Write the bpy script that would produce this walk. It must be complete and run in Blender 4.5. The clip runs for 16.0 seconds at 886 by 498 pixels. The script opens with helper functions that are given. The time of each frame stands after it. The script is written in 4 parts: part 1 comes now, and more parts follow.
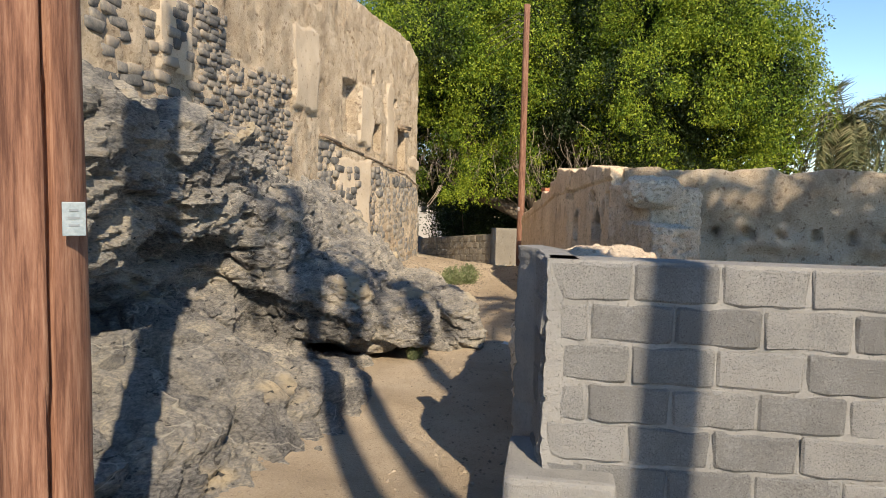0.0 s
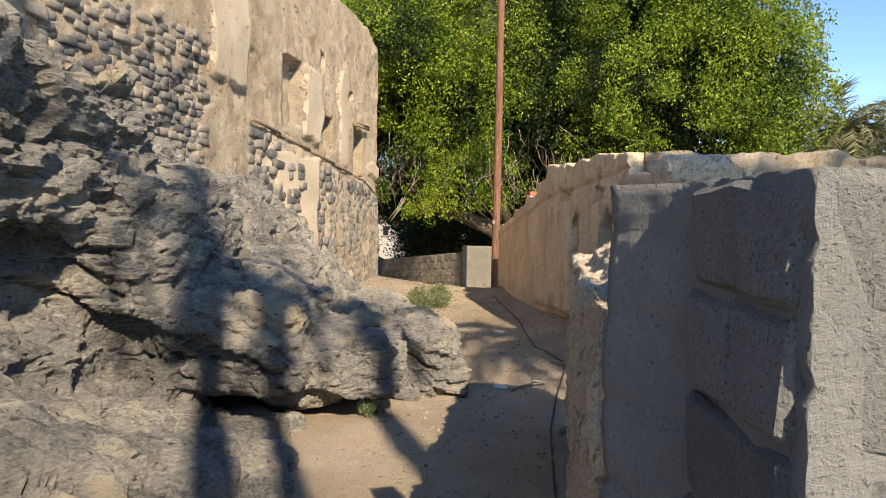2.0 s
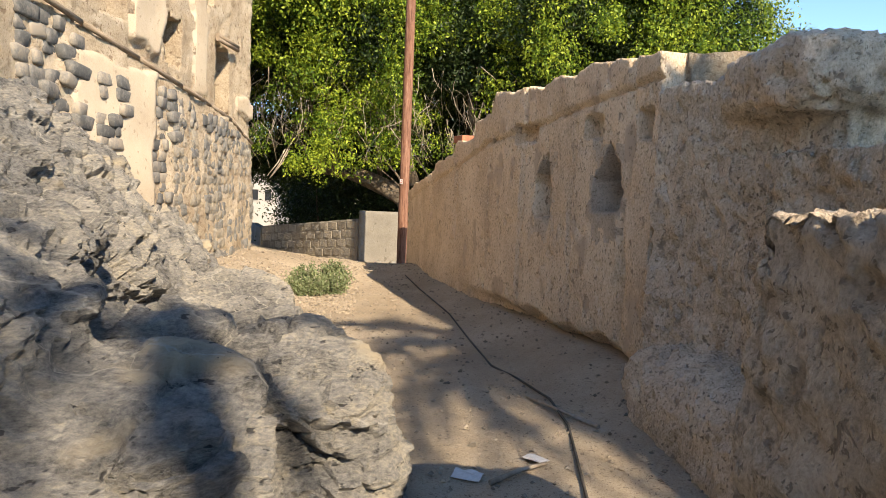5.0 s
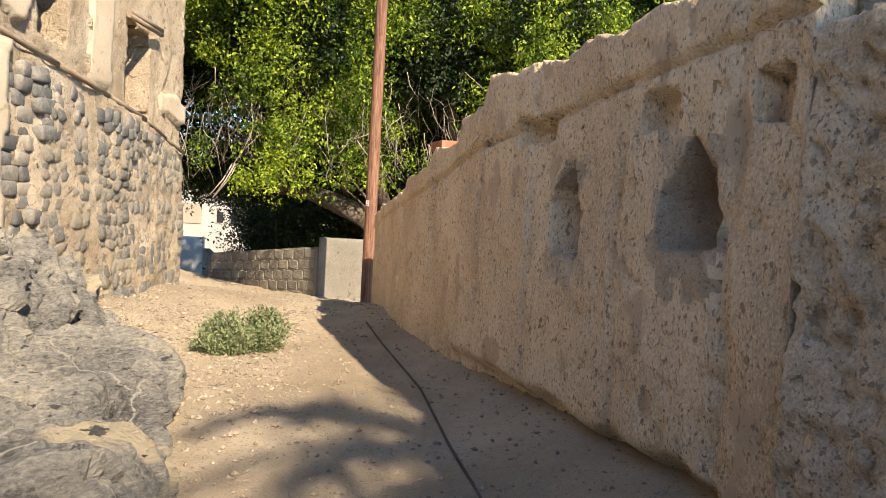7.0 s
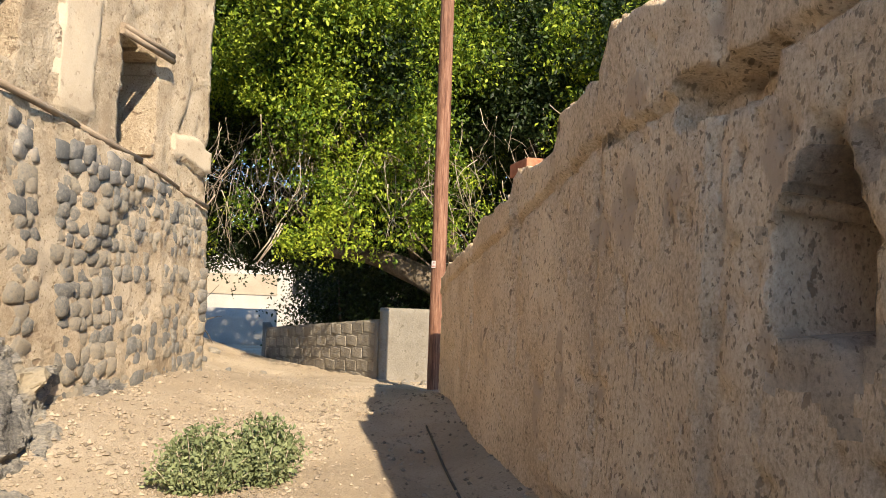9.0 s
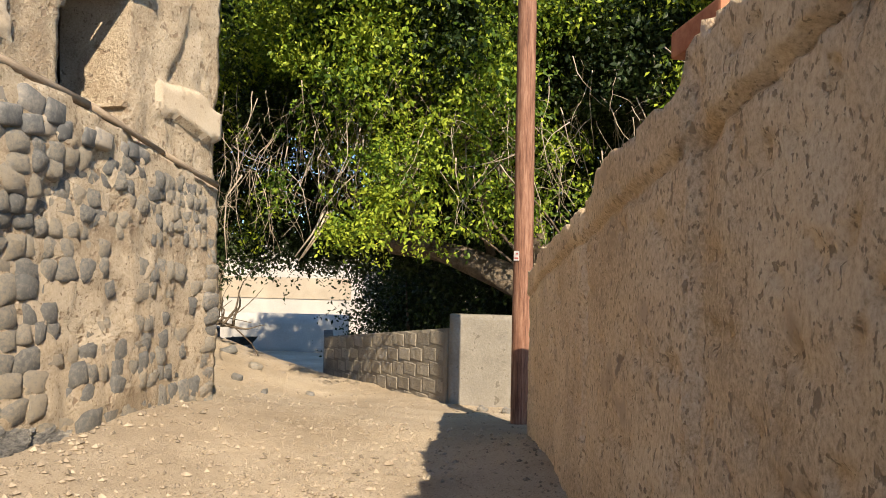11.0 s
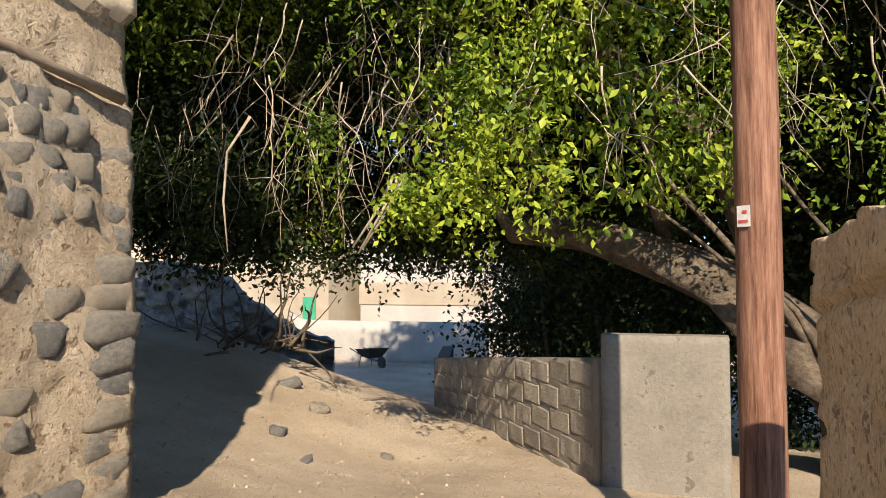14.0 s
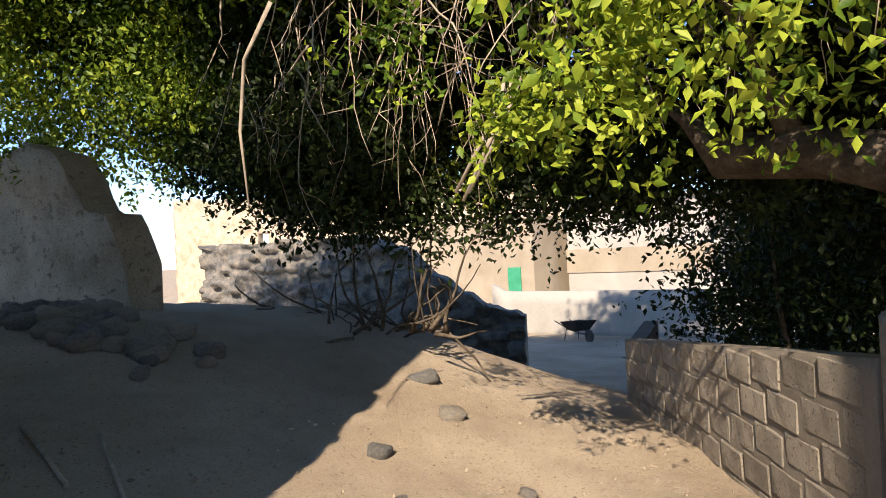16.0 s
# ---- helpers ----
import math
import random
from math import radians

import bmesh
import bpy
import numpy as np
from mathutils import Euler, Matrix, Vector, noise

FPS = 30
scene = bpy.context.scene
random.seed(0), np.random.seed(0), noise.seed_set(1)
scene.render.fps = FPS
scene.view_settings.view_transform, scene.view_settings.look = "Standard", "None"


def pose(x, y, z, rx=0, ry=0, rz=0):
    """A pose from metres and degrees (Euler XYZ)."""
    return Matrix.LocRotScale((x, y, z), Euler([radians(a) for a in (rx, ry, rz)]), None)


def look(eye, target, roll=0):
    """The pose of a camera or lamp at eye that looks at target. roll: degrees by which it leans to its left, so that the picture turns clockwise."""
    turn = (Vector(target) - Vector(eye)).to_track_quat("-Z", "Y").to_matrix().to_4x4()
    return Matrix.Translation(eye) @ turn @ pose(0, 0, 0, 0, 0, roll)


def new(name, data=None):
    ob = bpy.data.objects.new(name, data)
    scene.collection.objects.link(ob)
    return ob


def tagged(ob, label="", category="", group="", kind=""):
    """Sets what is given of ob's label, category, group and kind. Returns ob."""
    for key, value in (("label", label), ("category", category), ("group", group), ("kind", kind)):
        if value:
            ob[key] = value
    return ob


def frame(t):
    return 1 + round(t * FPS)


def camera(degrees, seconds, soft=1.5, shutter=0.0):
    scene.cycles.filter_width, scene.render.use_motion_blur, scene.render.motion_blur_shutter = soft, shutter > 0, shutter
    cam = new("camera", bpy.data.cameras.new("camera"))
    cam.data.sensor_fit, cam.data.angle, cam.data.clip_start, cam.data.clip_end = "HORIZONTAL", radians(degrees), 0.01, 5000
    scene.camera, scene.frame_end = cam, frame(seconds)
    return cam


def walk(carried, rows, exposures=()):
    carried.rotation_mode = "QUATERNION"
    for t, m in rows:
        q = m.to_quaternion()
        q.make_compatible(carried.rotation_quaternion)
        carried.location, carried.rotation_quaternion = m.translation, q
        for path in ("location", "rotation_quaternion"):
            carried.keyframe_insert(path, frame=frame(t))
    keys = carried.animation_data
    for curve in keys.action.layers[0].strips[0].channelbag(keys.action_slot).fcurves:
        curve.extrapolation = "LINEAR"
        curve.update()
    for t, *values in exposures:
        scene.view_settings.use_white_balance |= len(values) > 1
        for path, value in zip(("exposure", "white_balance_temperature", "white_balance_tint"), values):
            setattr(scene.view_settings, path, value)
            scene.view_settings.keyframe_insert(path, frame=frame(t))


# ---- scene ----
cam = camera(64.2, 16.0, soft=0.9)
METRES, EYE, TILT, LEAN, TURN = 18.0, 1.5, 0.0, 0.0, 8.7
ROWS = [
    (0.0, 0.0, 0.0, 0.0, 0.12, -5.3, -1.31),
    (0.5, -0.0034, 0.0335, -0.0047, -1.04, -4.4, -1.42),
    (1.0, -0.0033, 0.066, -0.0104, -2.1, -3.4, -1.71),
    (1.5, -0.0026, 0.1003, -0.0169, -2.53, -2.33, -1.43),
    (2.0, -0.0021, 0.138, -0.0234, -2.94, -2.97, -1.16),
    (2.5, -0.0042, 0.1715, -0.0261, -3.3, -3.93, -1.17),
    (3.0, -0.008, 0.2028, -0.0278, -4.05, -4.97, -1.34),
    (3.5, -0.0077, 0.2334, -0.0302, -5.63, -5.87, -1.7),
    (4.0, -0.0091, 0.2629, -0.0311, -7.72, -6.12, -2.17),
    (4.5, -0.0032, 0.293, -0.0339, -9.98, -5.76, -2.53),
    (5.0, 0.0009, 0.3228, -0.0368, -11.97, -5.17, -2.53),
    (7.5, 0.0393, 0.4748, -0.0396, -13.79, -1.55, -3.41),
    (8.0, 0.0474, 0.5057, -0.0405, -11.19, 0.2, -2.98),
    (8.5, 0.0518, 0.5348, -0.0423, -8.9, 1.51, -2.49),
    (9.0, 0.0576, 0.565, -0.0435, -7.06, 2.27, -2.07),
    (9.5, 0.0625, 0.5957, -0.0438, -5.15, 2.76, -1.81),
    (12.0, 0.0723, 0.7507, -0.0503, 2.33, 2.15, -1.15),
    (12.5, 0.0744, 0.7829, -0.0509, 4.06, 2.33, -1.1),
    (13.0, 0.0754, 0.8153, -0.0506, 6.15, 2.56, -0.85),
    (13.5, 0.0744, 0.8458, -0.0504, 8.78, 2.61, -0.43),
    (14.0, 0.0755, 0.8762, -0.0498, 11.7, 2.53, 0.16),
    (14.5, 0.0738, 0.9054, -0.0507, 15.21, 2.23, 1.05),
    (15.0, 0.0753, 0.9342, -0.052, 20.06, 1.7, 2.1),
    (15.5, 0.0739, 0.9604, -0.0533, 25.5, 1.1, 2.86),
    (16.0, 0.0732, 0.9877, -0.054, 29.36, 0.52, 2.79),
]
walk(cam, [(t, pose(0, 0, EYE, TILT, LEAN, TURN) @ pose(METRES * x, METRES * y, METRES * z, 90 + pitch, roll, yaw)) for t, x, y, z, yaw, pitch, roll in ROWS],
     exposures=[(0.0, 1.25, 7800, 12), (2.5, 1.45, 7800, 12), (5.0, 1.75, 7900, 12), (7.5, 1.82, 7900, 12), (9.5, 1.75, 7900, 12), (13.0, 1.55, 7600, 13), (16.0, 1.55, 7600, 17)])

# ---- sky and sun ----
SUN_EL = radians(35)
LIGHT = Vector((-0.43 * math.cos(SUN_EL), 0.903 * math.cos(SUN_EL), -math.sin(SUN_EL)))
world = bpy.data.worlds.new("world")
scene.world = world
world.use_nodes = True
sky = world.node_tree.nodes.new("ShaderNodeTexSky")
sky.sky_type, sky.sun_disc = "NISHITA", False
sky.air_density, sky.dust_density, sky.ozone_density = 0.9, 0.0, 3.0
sky.altitude = 2500
sky.sun_elevation, sky.sun_rotation = SUN_EL, math.atan2(-LIGHT.x, -LIGHT.y)
deep = world.node_tree.nodes.new("ShaderNodeHueSaturation")
deep.inputs["Saturation"].default_value = 1.12
world.node_tree.links.new(sky.outputs[0], deep.inputs["Color"])
world.node_tree.links.new(deep.outputs[0], world.node_tree.nodes["Background"].inputs[0])
world.node_tree.nodes["Background"].inputs[1].default_value = 0.12
sun = new("sun", bpy.data.lights.new("sun", "SUN"))
sun.data.energy, sun.data.angle, sun.data.color = 3.2, radians(0.6), (1.0, 0.93, 0.82)
sun.matrix_world = look((0, 0, 0), LIGHT)


# ---- materials ----
def material(name, colours, size=1.0, fine=40.0, rough=0.9, bump=0.4, depth=0.01, spots=None, stretch=(1, 1, 1), blend=0.5, rand=0.0, metal=0.0, through_light=0.0, veins=None, island=False, ridged=0.0):
    """Colours mixed by two noises, at about size and 1/fine metres; relief by the fine one. spots: colour, scale, amount."""
    m = bpy.data.materials.new(name)
    m.use_nodes = True
    nt = m.node_tree
    n, ln = nt.nodes, nt.links
    bsdf = n["Principled BSDF"]
    bsdf.inputs["Roughness"].default_value = rough
    bsdf.inputs["Metallic"].default_value = metal
    bsdf.inputs["Specular IOR Level"].default_value = 0.25
    tc = n.new("ShaderNodeTexCoord")
    mp = n.new("ShaderNodeMapping")
    mp.inputs["Scale"].default_value = stretch
    ln.new(tc.outputs["Object"], mp.inputs[0])
    where = mp.outputs[0]
    info = n.new("ShaderNodeObjectInfo")
    if rand:
        add = n.new("ShaderNodeVectorMath")
        add.operation = "MULTIPLY_ADD"
        ln.new(info.outputs["Random"], add.inputs[0])
        add.inputs[1].default_value = (37, 71, 53)
        ln.new(where, add.inputs[2])
        where = add.outputs[0]

    def tex(scale, detail, rg=0.6):
        t = n.new("ShaderNodeTexNoise")
        t.inputs["Scale"].default_value, t.inputs["Detail"].default_value, t.inputs["Roughness"].default_value = scale, detail, rg
        ln.new(where, t.inputs["Vector"])
        return t
    big, small = tex(1.0 / size, 7, 0.65), tex(fine, 6, 0.75)
    mix = n.new("ShaderNodeMath")
    mix.operation = "MULTIPLY_ADD"
    ln.new(small.outputs[0], mix.inputs[0])
    mix.inputs[1].default_value = blend
    sub = n.new("ShaderNodeMath")
    sub.operation = "MULTIPLY_ADD"
    ln.new(big.outputs[0], sub.inputs[0])
    sub.inputs[1].default_value, sub.inputs[2].default_value = 1.0 - blend * 0.5, -blend * 0.25
    ln.new(sub.outputs[0], mix.inputs[2])
    fac = mix.outputs[0]
    if island:
        geo = n.new("ShaderNodeNewGeometry")
        sh = n.new("ShaderNodeMath")
        sh.operation = "MULTIPLY_ADD"
        ln.new(geo.outputs["Random Per Island"], sh.inputs[0])
        sh.inputs[1].default_value = 0.3
        of = n.new("ShaderNodeMath")
        of.operation = "ADD"
        ln.new(fac, of.inputs[0])
        of.inputs[1].default_value = -0.15
        ln.new(of.outputs[0], sh.inputs[2])
        fac = sh.outputs[0]
    if rand:
        shift = n.new("ShaderNodeMath")
        shift.operation = "MULTIPLY_ADD"
        ln.new(info.outputs["Random"], shift.inputs[0])
        shift.inputs[1].default_value = rand
        off = n.new("ShaderNodeMath")
        off.operation = "ADD"
        ln.new(fac, off.inputs[0])
        off.inputs[1].default_value = -rand / 2
        ln.new(off.outputs[0], shift.inputs[2])
        fac = shift.outputs[0]
    ramp = n.new("ShaderNodeValToRGB")
    els = ramp.color_ramp.elements
    k = len(colours)
    while len(els) < k:
        els.new(0.5)
    for i, c in enumerate(colours):
        els[i].position = 0.37 + 0.26 * i / max(1, k - 1)
        els[i].color = (*c, 1)
    ln.new(fac, ramp.inputs[0])
    col = ramp.outputs[0]
    height = small.outputs[0]
    for sc, scale, edge in spots or ():
        st = tex(scale, 3, 0.55)
        sr = n.new("ShaderNodeValToRGB")
        sr.color_ramp.elements[0].position, sr.color_ramp.elements[1].position = edge, edge + 0.05
        ln.new(st.outputs[0], sr.inputs[0])
        mc = n.new("ShaderNodeMix")
        mc.data_type = "RGBA"
        ln.new(sr.outputs[0], mc.inputs[0])
        ln.new(col, mc.inputs[6])
        mc.inputs[7].default_value = (*sc, 1)
        col = mc.outputs[2]
        pit = n.new("ShaderNodeMath")
        pit.operation = "MULTIPLY_ADD"
        ln.new(sr.outputs[0], pit.inputs[0])
        pit.inputs[1].default_value = -0.4
        ln.new(height, pit.inputs[2])
        height = pit.outputs[0]
    if ridged:
        rt = tex(ridged, 9, 0.6)
        rt.noise_type = "RIDGED_MULTIFRACTAL"
        rs = n.new("ShaderNodeMath")
        rs.operation = "MULTIPLY_ADD"
        ln.new(rt.outputs[0], rs.inputs[0])
        rs.inputs[1].default_value = 0.8
        ln.new(height, rs.inputs[2])
        height = rs.outputs[0]
    if veins:
        vc, vscale, vwide = veins
        warp = n.new("ShaderNodeVectorMath")
        warp.operation = "MULTIPLY_ADD"
        ln.new(tex(1.6, 4).outputs["Color"], warp.inputs[0])
        warp.inputs[1].default_value = (0.5, 0.5, 0.5)
        ln.new(where, warp.inputs[2])
        vo = n.new("ShaderNodeTexVoronoi")
        vo.feature = "DISTANCE_TO_EDGE"
        vo.inputs["Scale"].default_value = vscale
        ln.new(warp.outputs[0], vo.inputs["Vector"])
        vr = n.new("ShaderNodeValToRGB")
        vr.color_ramp.elements[0].position, vr.color_ramp.elements[1].position = 0.0, vwide
        vr.color_ramp.elements[0].color, vr.color_ramp.elements[1].color = (0.75, 0.75, 0.75, 1), (0, 0, 0, 1)
        ln.new(vo.outputs["Distance"], vr.inputs[0])
        vm = n.new("ShaderNodeMix")
        vm.data_type = "RGBA"
        ln.new(vr.outputs[0], vm.inputs[0])
        ln.new(col, vm.inputs[6])
        vm.inputs[7].default_value = (*vc, 1)
        col = vm.outputs[2]
    ln.new(col, bsdf.inputs["Base Color"])
    bp = n.new("ShaderNodeBump")
    bp.inputs["Strength"].default_value, bp.inputs["Distance"].default_value = bump, depth
    ln.new(height, bp.inputs["Height"])
    ln.new(bp.outputs[0], bsdf.inputs["Normal"])
    if through_light:
        tl = n.new("ShaderNodeBsdfTranslucent")
        ln.new(col, tl.inputs[0])
        ms = n.new("ShaderNodeMixShader")
        ms.inputs[0].default_value = through_light
        ln.new(bsdf.outputs[0], ms.inputs[1])
        ln.new(tl.outputs[0], ms.inputs[2])
        ln.new(ms.outputs[0], n["Material Output"].inputs[0])
    return m


# The small dark spots of the three muds paint the shade inside pits.
MUD = material("mud_plaster", [(0.55, 0.395, 0.255), (0.74, 0.56, 0.38), (0.85, 0.69, 0.50)], 0.6, 75, 0.95, 1.0, 0.014, [((0.58, 0.43, 0.30), 3.0, 0.60), ((0.40, 0.29, 0.195), 22, 0.64), ((0.40, 0.29, 0.195), 52, 0.60)], (1, 1, 0.65), blend=0.9)
MUD_ROUGH = material("pitted_mud", [(0.54, 0.42, 0.295), (0.72, 0.575, 0.42), (0.84, 0.71, 0.55)], 0.3, 70, 0.97, 1.0, 0.02, [((0.44, 0.35, 0.265), 20, 0.62), ((0.40, 0.31, 0.225), 48, 0.60)], (1, 1, 0.8), blend=0.9)
MUD_HOUSE = material("house_plaster", [(0.38, 0.29, 0.20), (0.53, 0.43, 0.31), (0.64, 0.54, 0.41)], 0.5, 48, 0.95, 1.0, 0.04, [((0.33, 0.245, 0.17), 11, 0.61), ((0.30, 0.225, 0.155), 45, 0.62)], blend=0.6)
RENDERED = material("smooth_render", [(0.42, 0.335, 0.24), (0.50, 0.41, 0.30), (0.56, 0.465, 0.345)], 0.8, 70, 0.93, 0.6, 0.008, [((0.36, 0.28, 0.20), 14, 0.63)])
DIRT = material("dirt", [(0.31, 0.243, 0.17), (0.41, 0.328, 0.235), (0.50, 0.412, 0.305)], 1.3, 90, 0.97, 1.0, 0.014, [((0.25, 0.195, 0.14), 40, 0.62), ((0.24, 0.19, 0.14), 110, 0.62)], blend=0.6)
GRAVEL = material("gravel", [(0.17, 0.14, 0.105), (0.26, 0.21, 0.155), (0.35, 0.29, 0.215)], 0.2, 60, 0.95, 0.3, 0.004, island=True)
ROCK = material("dark_limestone", [(0.10, 0.098, 0.094), (0.215, 0.206, 0.19), (0.33, 0.31, 0.274), (0.49, 0.435, 0.345)], 0.5, 40, 0.9, 1.0, 0.05, [((0.50, 0.42, 0.30), 1.1, 0.61), ((0.08, 0.078, 0.075), 14, 0.64)], (0.8, 0.7, 1.9), blend=0.6, veins=((0.55, 0.51, 0.43), 0.8, 0.008), ridged=3.0)
CONCRETE = material("concrete_block", [(0.22, 0.22, 0.216), (0.29, 0.29, 0.282), (0.365, 0.36, 0.345)], 0.3, 110, 0.95, 1.0, 0.025, [((0.14, 0.14, 0.136), 170, 0.60)], rand=0.3, blend=0.9)
OLD_BLOCK = material("weathered_block", [(0.20, 0.175, 0.14), (0.27, 0.24, 0.195), (0.35, 0.31, 0.25)], 0.4, 60, 0.95, 1.0, 0.015, [((0.15, 0.125, 0.10), 40, 0.61)], rand=0.15)
OLD_MORTAR = material("weathered_mortar", [(0.16, 0.14, 0.112), (0.24, 0.212, 0.17)], 0.4, 60, 0.95, 0.8, 0.012)
MORTAR = material("mortar", [(0.25, 0.248, 0.237), (0.34, 0.333, 0.315)], 0.3, 70, 0.95, 1.0, 0.016, [((0.2, 0.2, 0.19), 90, 0.62)])
COBBLE = material("river_stone", [(0.20, 0.197, 0.185), (0.28, 0.265, 0.238), (0.35, 0.315, 0.258), (0.43, 0.365, 0.28)], 0.15, 45, 0.95, 1.0, 0.025, rand=0.28)
COBBLE_MANY = material("stacked_stone", [(0.09, 0.09, 0.086), (0.14, 0.134, 0.124), (0.20, 0.183, 0.157), (0.28, 0.24, 0.19)], 0.2, 30, 0.85, 0.5, 0.008, island=True)
WOOD = material("weathered_wood", [(0.09, 0.04, 0.026), (0.185, 0.09, 0.058), (0.27, 0.15, 0.10)], 0.15, 20, 0.8, 0.6, 0.006, stretch=(6, 6, 0.4))
OLD_WOOD = material("grey_timber", [(0.16, 0.12, 0.085), (0.30, 0.235, 0.17)], 0.2, 30, 0.9, 0.5, 0.005, stretch=(3, 0.6, 3))
BARK = material("bark", [(0.045, 0.035, 0.026), (0.10, 0.077, 0.056), (0.17, 0.137, 0.10)], 0.25, 25, 0.95, 0.8, 0.02)
TWIG = material("bare_twig", [(0.22, 0.18, 0.135), (0.44, 0.375, 0.295)], 0.3, 20, 0.9, 0.2, 0.003)
LEAF = material("leaf", [(0.045, 0.092, 0.010), (0.14, 0.22, 0.02), (0.32, 0.39, 0.045)], 1.6, 2.5, 0.5, 0.0, 0.0, through_light=0.3, island=True)
# Leaf colour darkened to paint shade deep inside crowns and thicket.
LEAF_SHADE_DARK = material("shade_dark_leaf", [(0.012, 0.026, 0.008), (0.035, 0.058, 0.014)], 1.2, 3, 0.5, 0.0, 0.0, through_light=0.2, island=True)
PALM_LEAF = material("palm_leaf", [(0.09, 0.115, 0.05), (0.19, 0.205, 0.10), (0.32, 0.30, 0.17)], 0.8, 3, 0.6, 0.0, 0.0, through_light=0.2, island=True)
SHRUB = material("shrub_leaf", [(0.14, 0.18, 0.085), (0.27, 0.31, 0.16)], 0.3, 8, 0.7, 0.0, 0.0, through_light=0.3, island=True)
WHITE_WALL = material("whitewash", [(0.30, 0.285, 0.255), (0.40, 0.38, 0.34)], 1.5, 20, 0.9, 0.2, 0.005)
YELLOW_WALL = material("cream_wash", [(0.27, 0.225, 0.165), (0.36, 0.31, 0.235)], 1.5, 20, 0.9, 0.4, 0.01)
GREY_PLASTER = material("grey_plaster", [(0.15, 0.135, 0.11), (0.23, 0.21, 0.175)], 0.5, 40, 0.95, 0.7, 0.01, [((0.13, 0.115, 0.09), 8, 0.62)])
ERODED = material("eroded_mud", [(0.50, 0.39, 0.285), (0.63, 0.505, 0.375), (0.74, 0.60, 0.45)], 0.15, 60, 0.97, 1.0, 0.03, [((0.38, 0.29, 0.21), 45, 0.61)], blend=0.9)
RUBBER = material("black_hose", [(0.045, 0.04, 0.035), (0.10, 0.088, 0.075)], 0.2, 40, 0.8, 0.2, 0.002)
PAPER = material("pale_paper", [(0.5, 0.49, 0.47), (0.65, 0.64, 0.61)], 0.05, 60, 0.8, 0.3, 0.003)
TAG = material("blue_grey_plate", [(0.19, 0.24, 0.26), (0.27, 0.32, 0.345)], 0.05, 80, 0.5, 0.2, 0.001)
PRINT = material("dark_print", [(0.16, 0.19, 0.21), (0.2, 0.23, 0.25)], 0.05, 50, 0.7, 0.0, 0.0)
RED_PRINT = material("red_print", [(0.45, 0.07, 0.06), (0.5, 0.1, 0.08)], 0.05, 50, 0.7, 0.0, 0.0)
RED_TILE = material("red_clay", [(0.28, 0.10, 0.06), (0.4, 0.17, 0.10)], 0.1, 40, 0.9, 0.5, 0.005)
STEEL = material("dark_steel", [(0.06, 0.06, 0.06), (0.13, 0.12, 0.11)], 0.1, 40, 0.55, 0.2, 0.002, metal=0.6)
GREEN_PAINT = material("green_paint", [(0.02, 0.22, 0.12), (0.04, 0.30, 0.17)], 0.4, 30, 0.6, 0.1, 0.002)
DARK_GLASS = material("dark_glass", [(0.02, 0.022, 0.025), (0.03, 0.033, 0.036)], 0.4, 10, 0.15, 0.0, 0.0)


# ---- building helpers ----
def mesh_of(name, verts, faces, mat, smooth=False):
    me = bpy.data.meshes.new(name)
    me.from_pydata([tuple(v) for v in verts], [], faces)
    me.materials.append(mat)
    me.update()
    if smooth:
        me.polygons.foreach_set("use_smooth", [True] * len(me.polygons))
    return me


def part(name, data, mat, parent, label=""):
    """Links a bmesh or mesh as one object under a thing."""
    if isinstance(data, bmesh.types.BMesh):
        me = bpy.data.meshes.new(name)
        data.to_mesh(me)
        data.free()
        me.materials.append(mat)
    else:
        me = data
    ob = new(name, me)
    ob.parent = parent
    if label:
        ob["label"] = label
    return ob


def lerp_table(rows, t):
    xs = [r[0] for r in rows]
    return float(np.interp(t, xs, [r[1] for r in rows]))


def smooth(a, b, x):
    t = min(1.0, max(0.0, (x - a) / (b - a)))
    return t * t * (3 - 2 * t)


def fbm(p, octaves=4):
    return noise.fractal(p, 1.0, 2.0, octaves, noise_basis="PERLIN_ORIGINAL")


class Line:
    """A walked line in plan: the point at s metres along it and the normal to its left-hand side."""
    def __init__(self, pts):
        self.p = [Vector((*q, 0)) for q in pts]
        self.d = [0.0]
        for a, b in zip(self.p, self.p[1:]):
            self.d.append(self.d[-1] + (b - a).length)
        self.length = self.d[-1]

    def at(self, s):
        i = max(k for k in range(len(self.d) - 1) if self.d[k] <= s + 1e-9 or k == 0)
        a, b = self.p[i], self.p[i + 1]
        way = (b - a).normalized()
        return a + way * (s - self.d[i]), Vector((-way.y, way.x, 0))


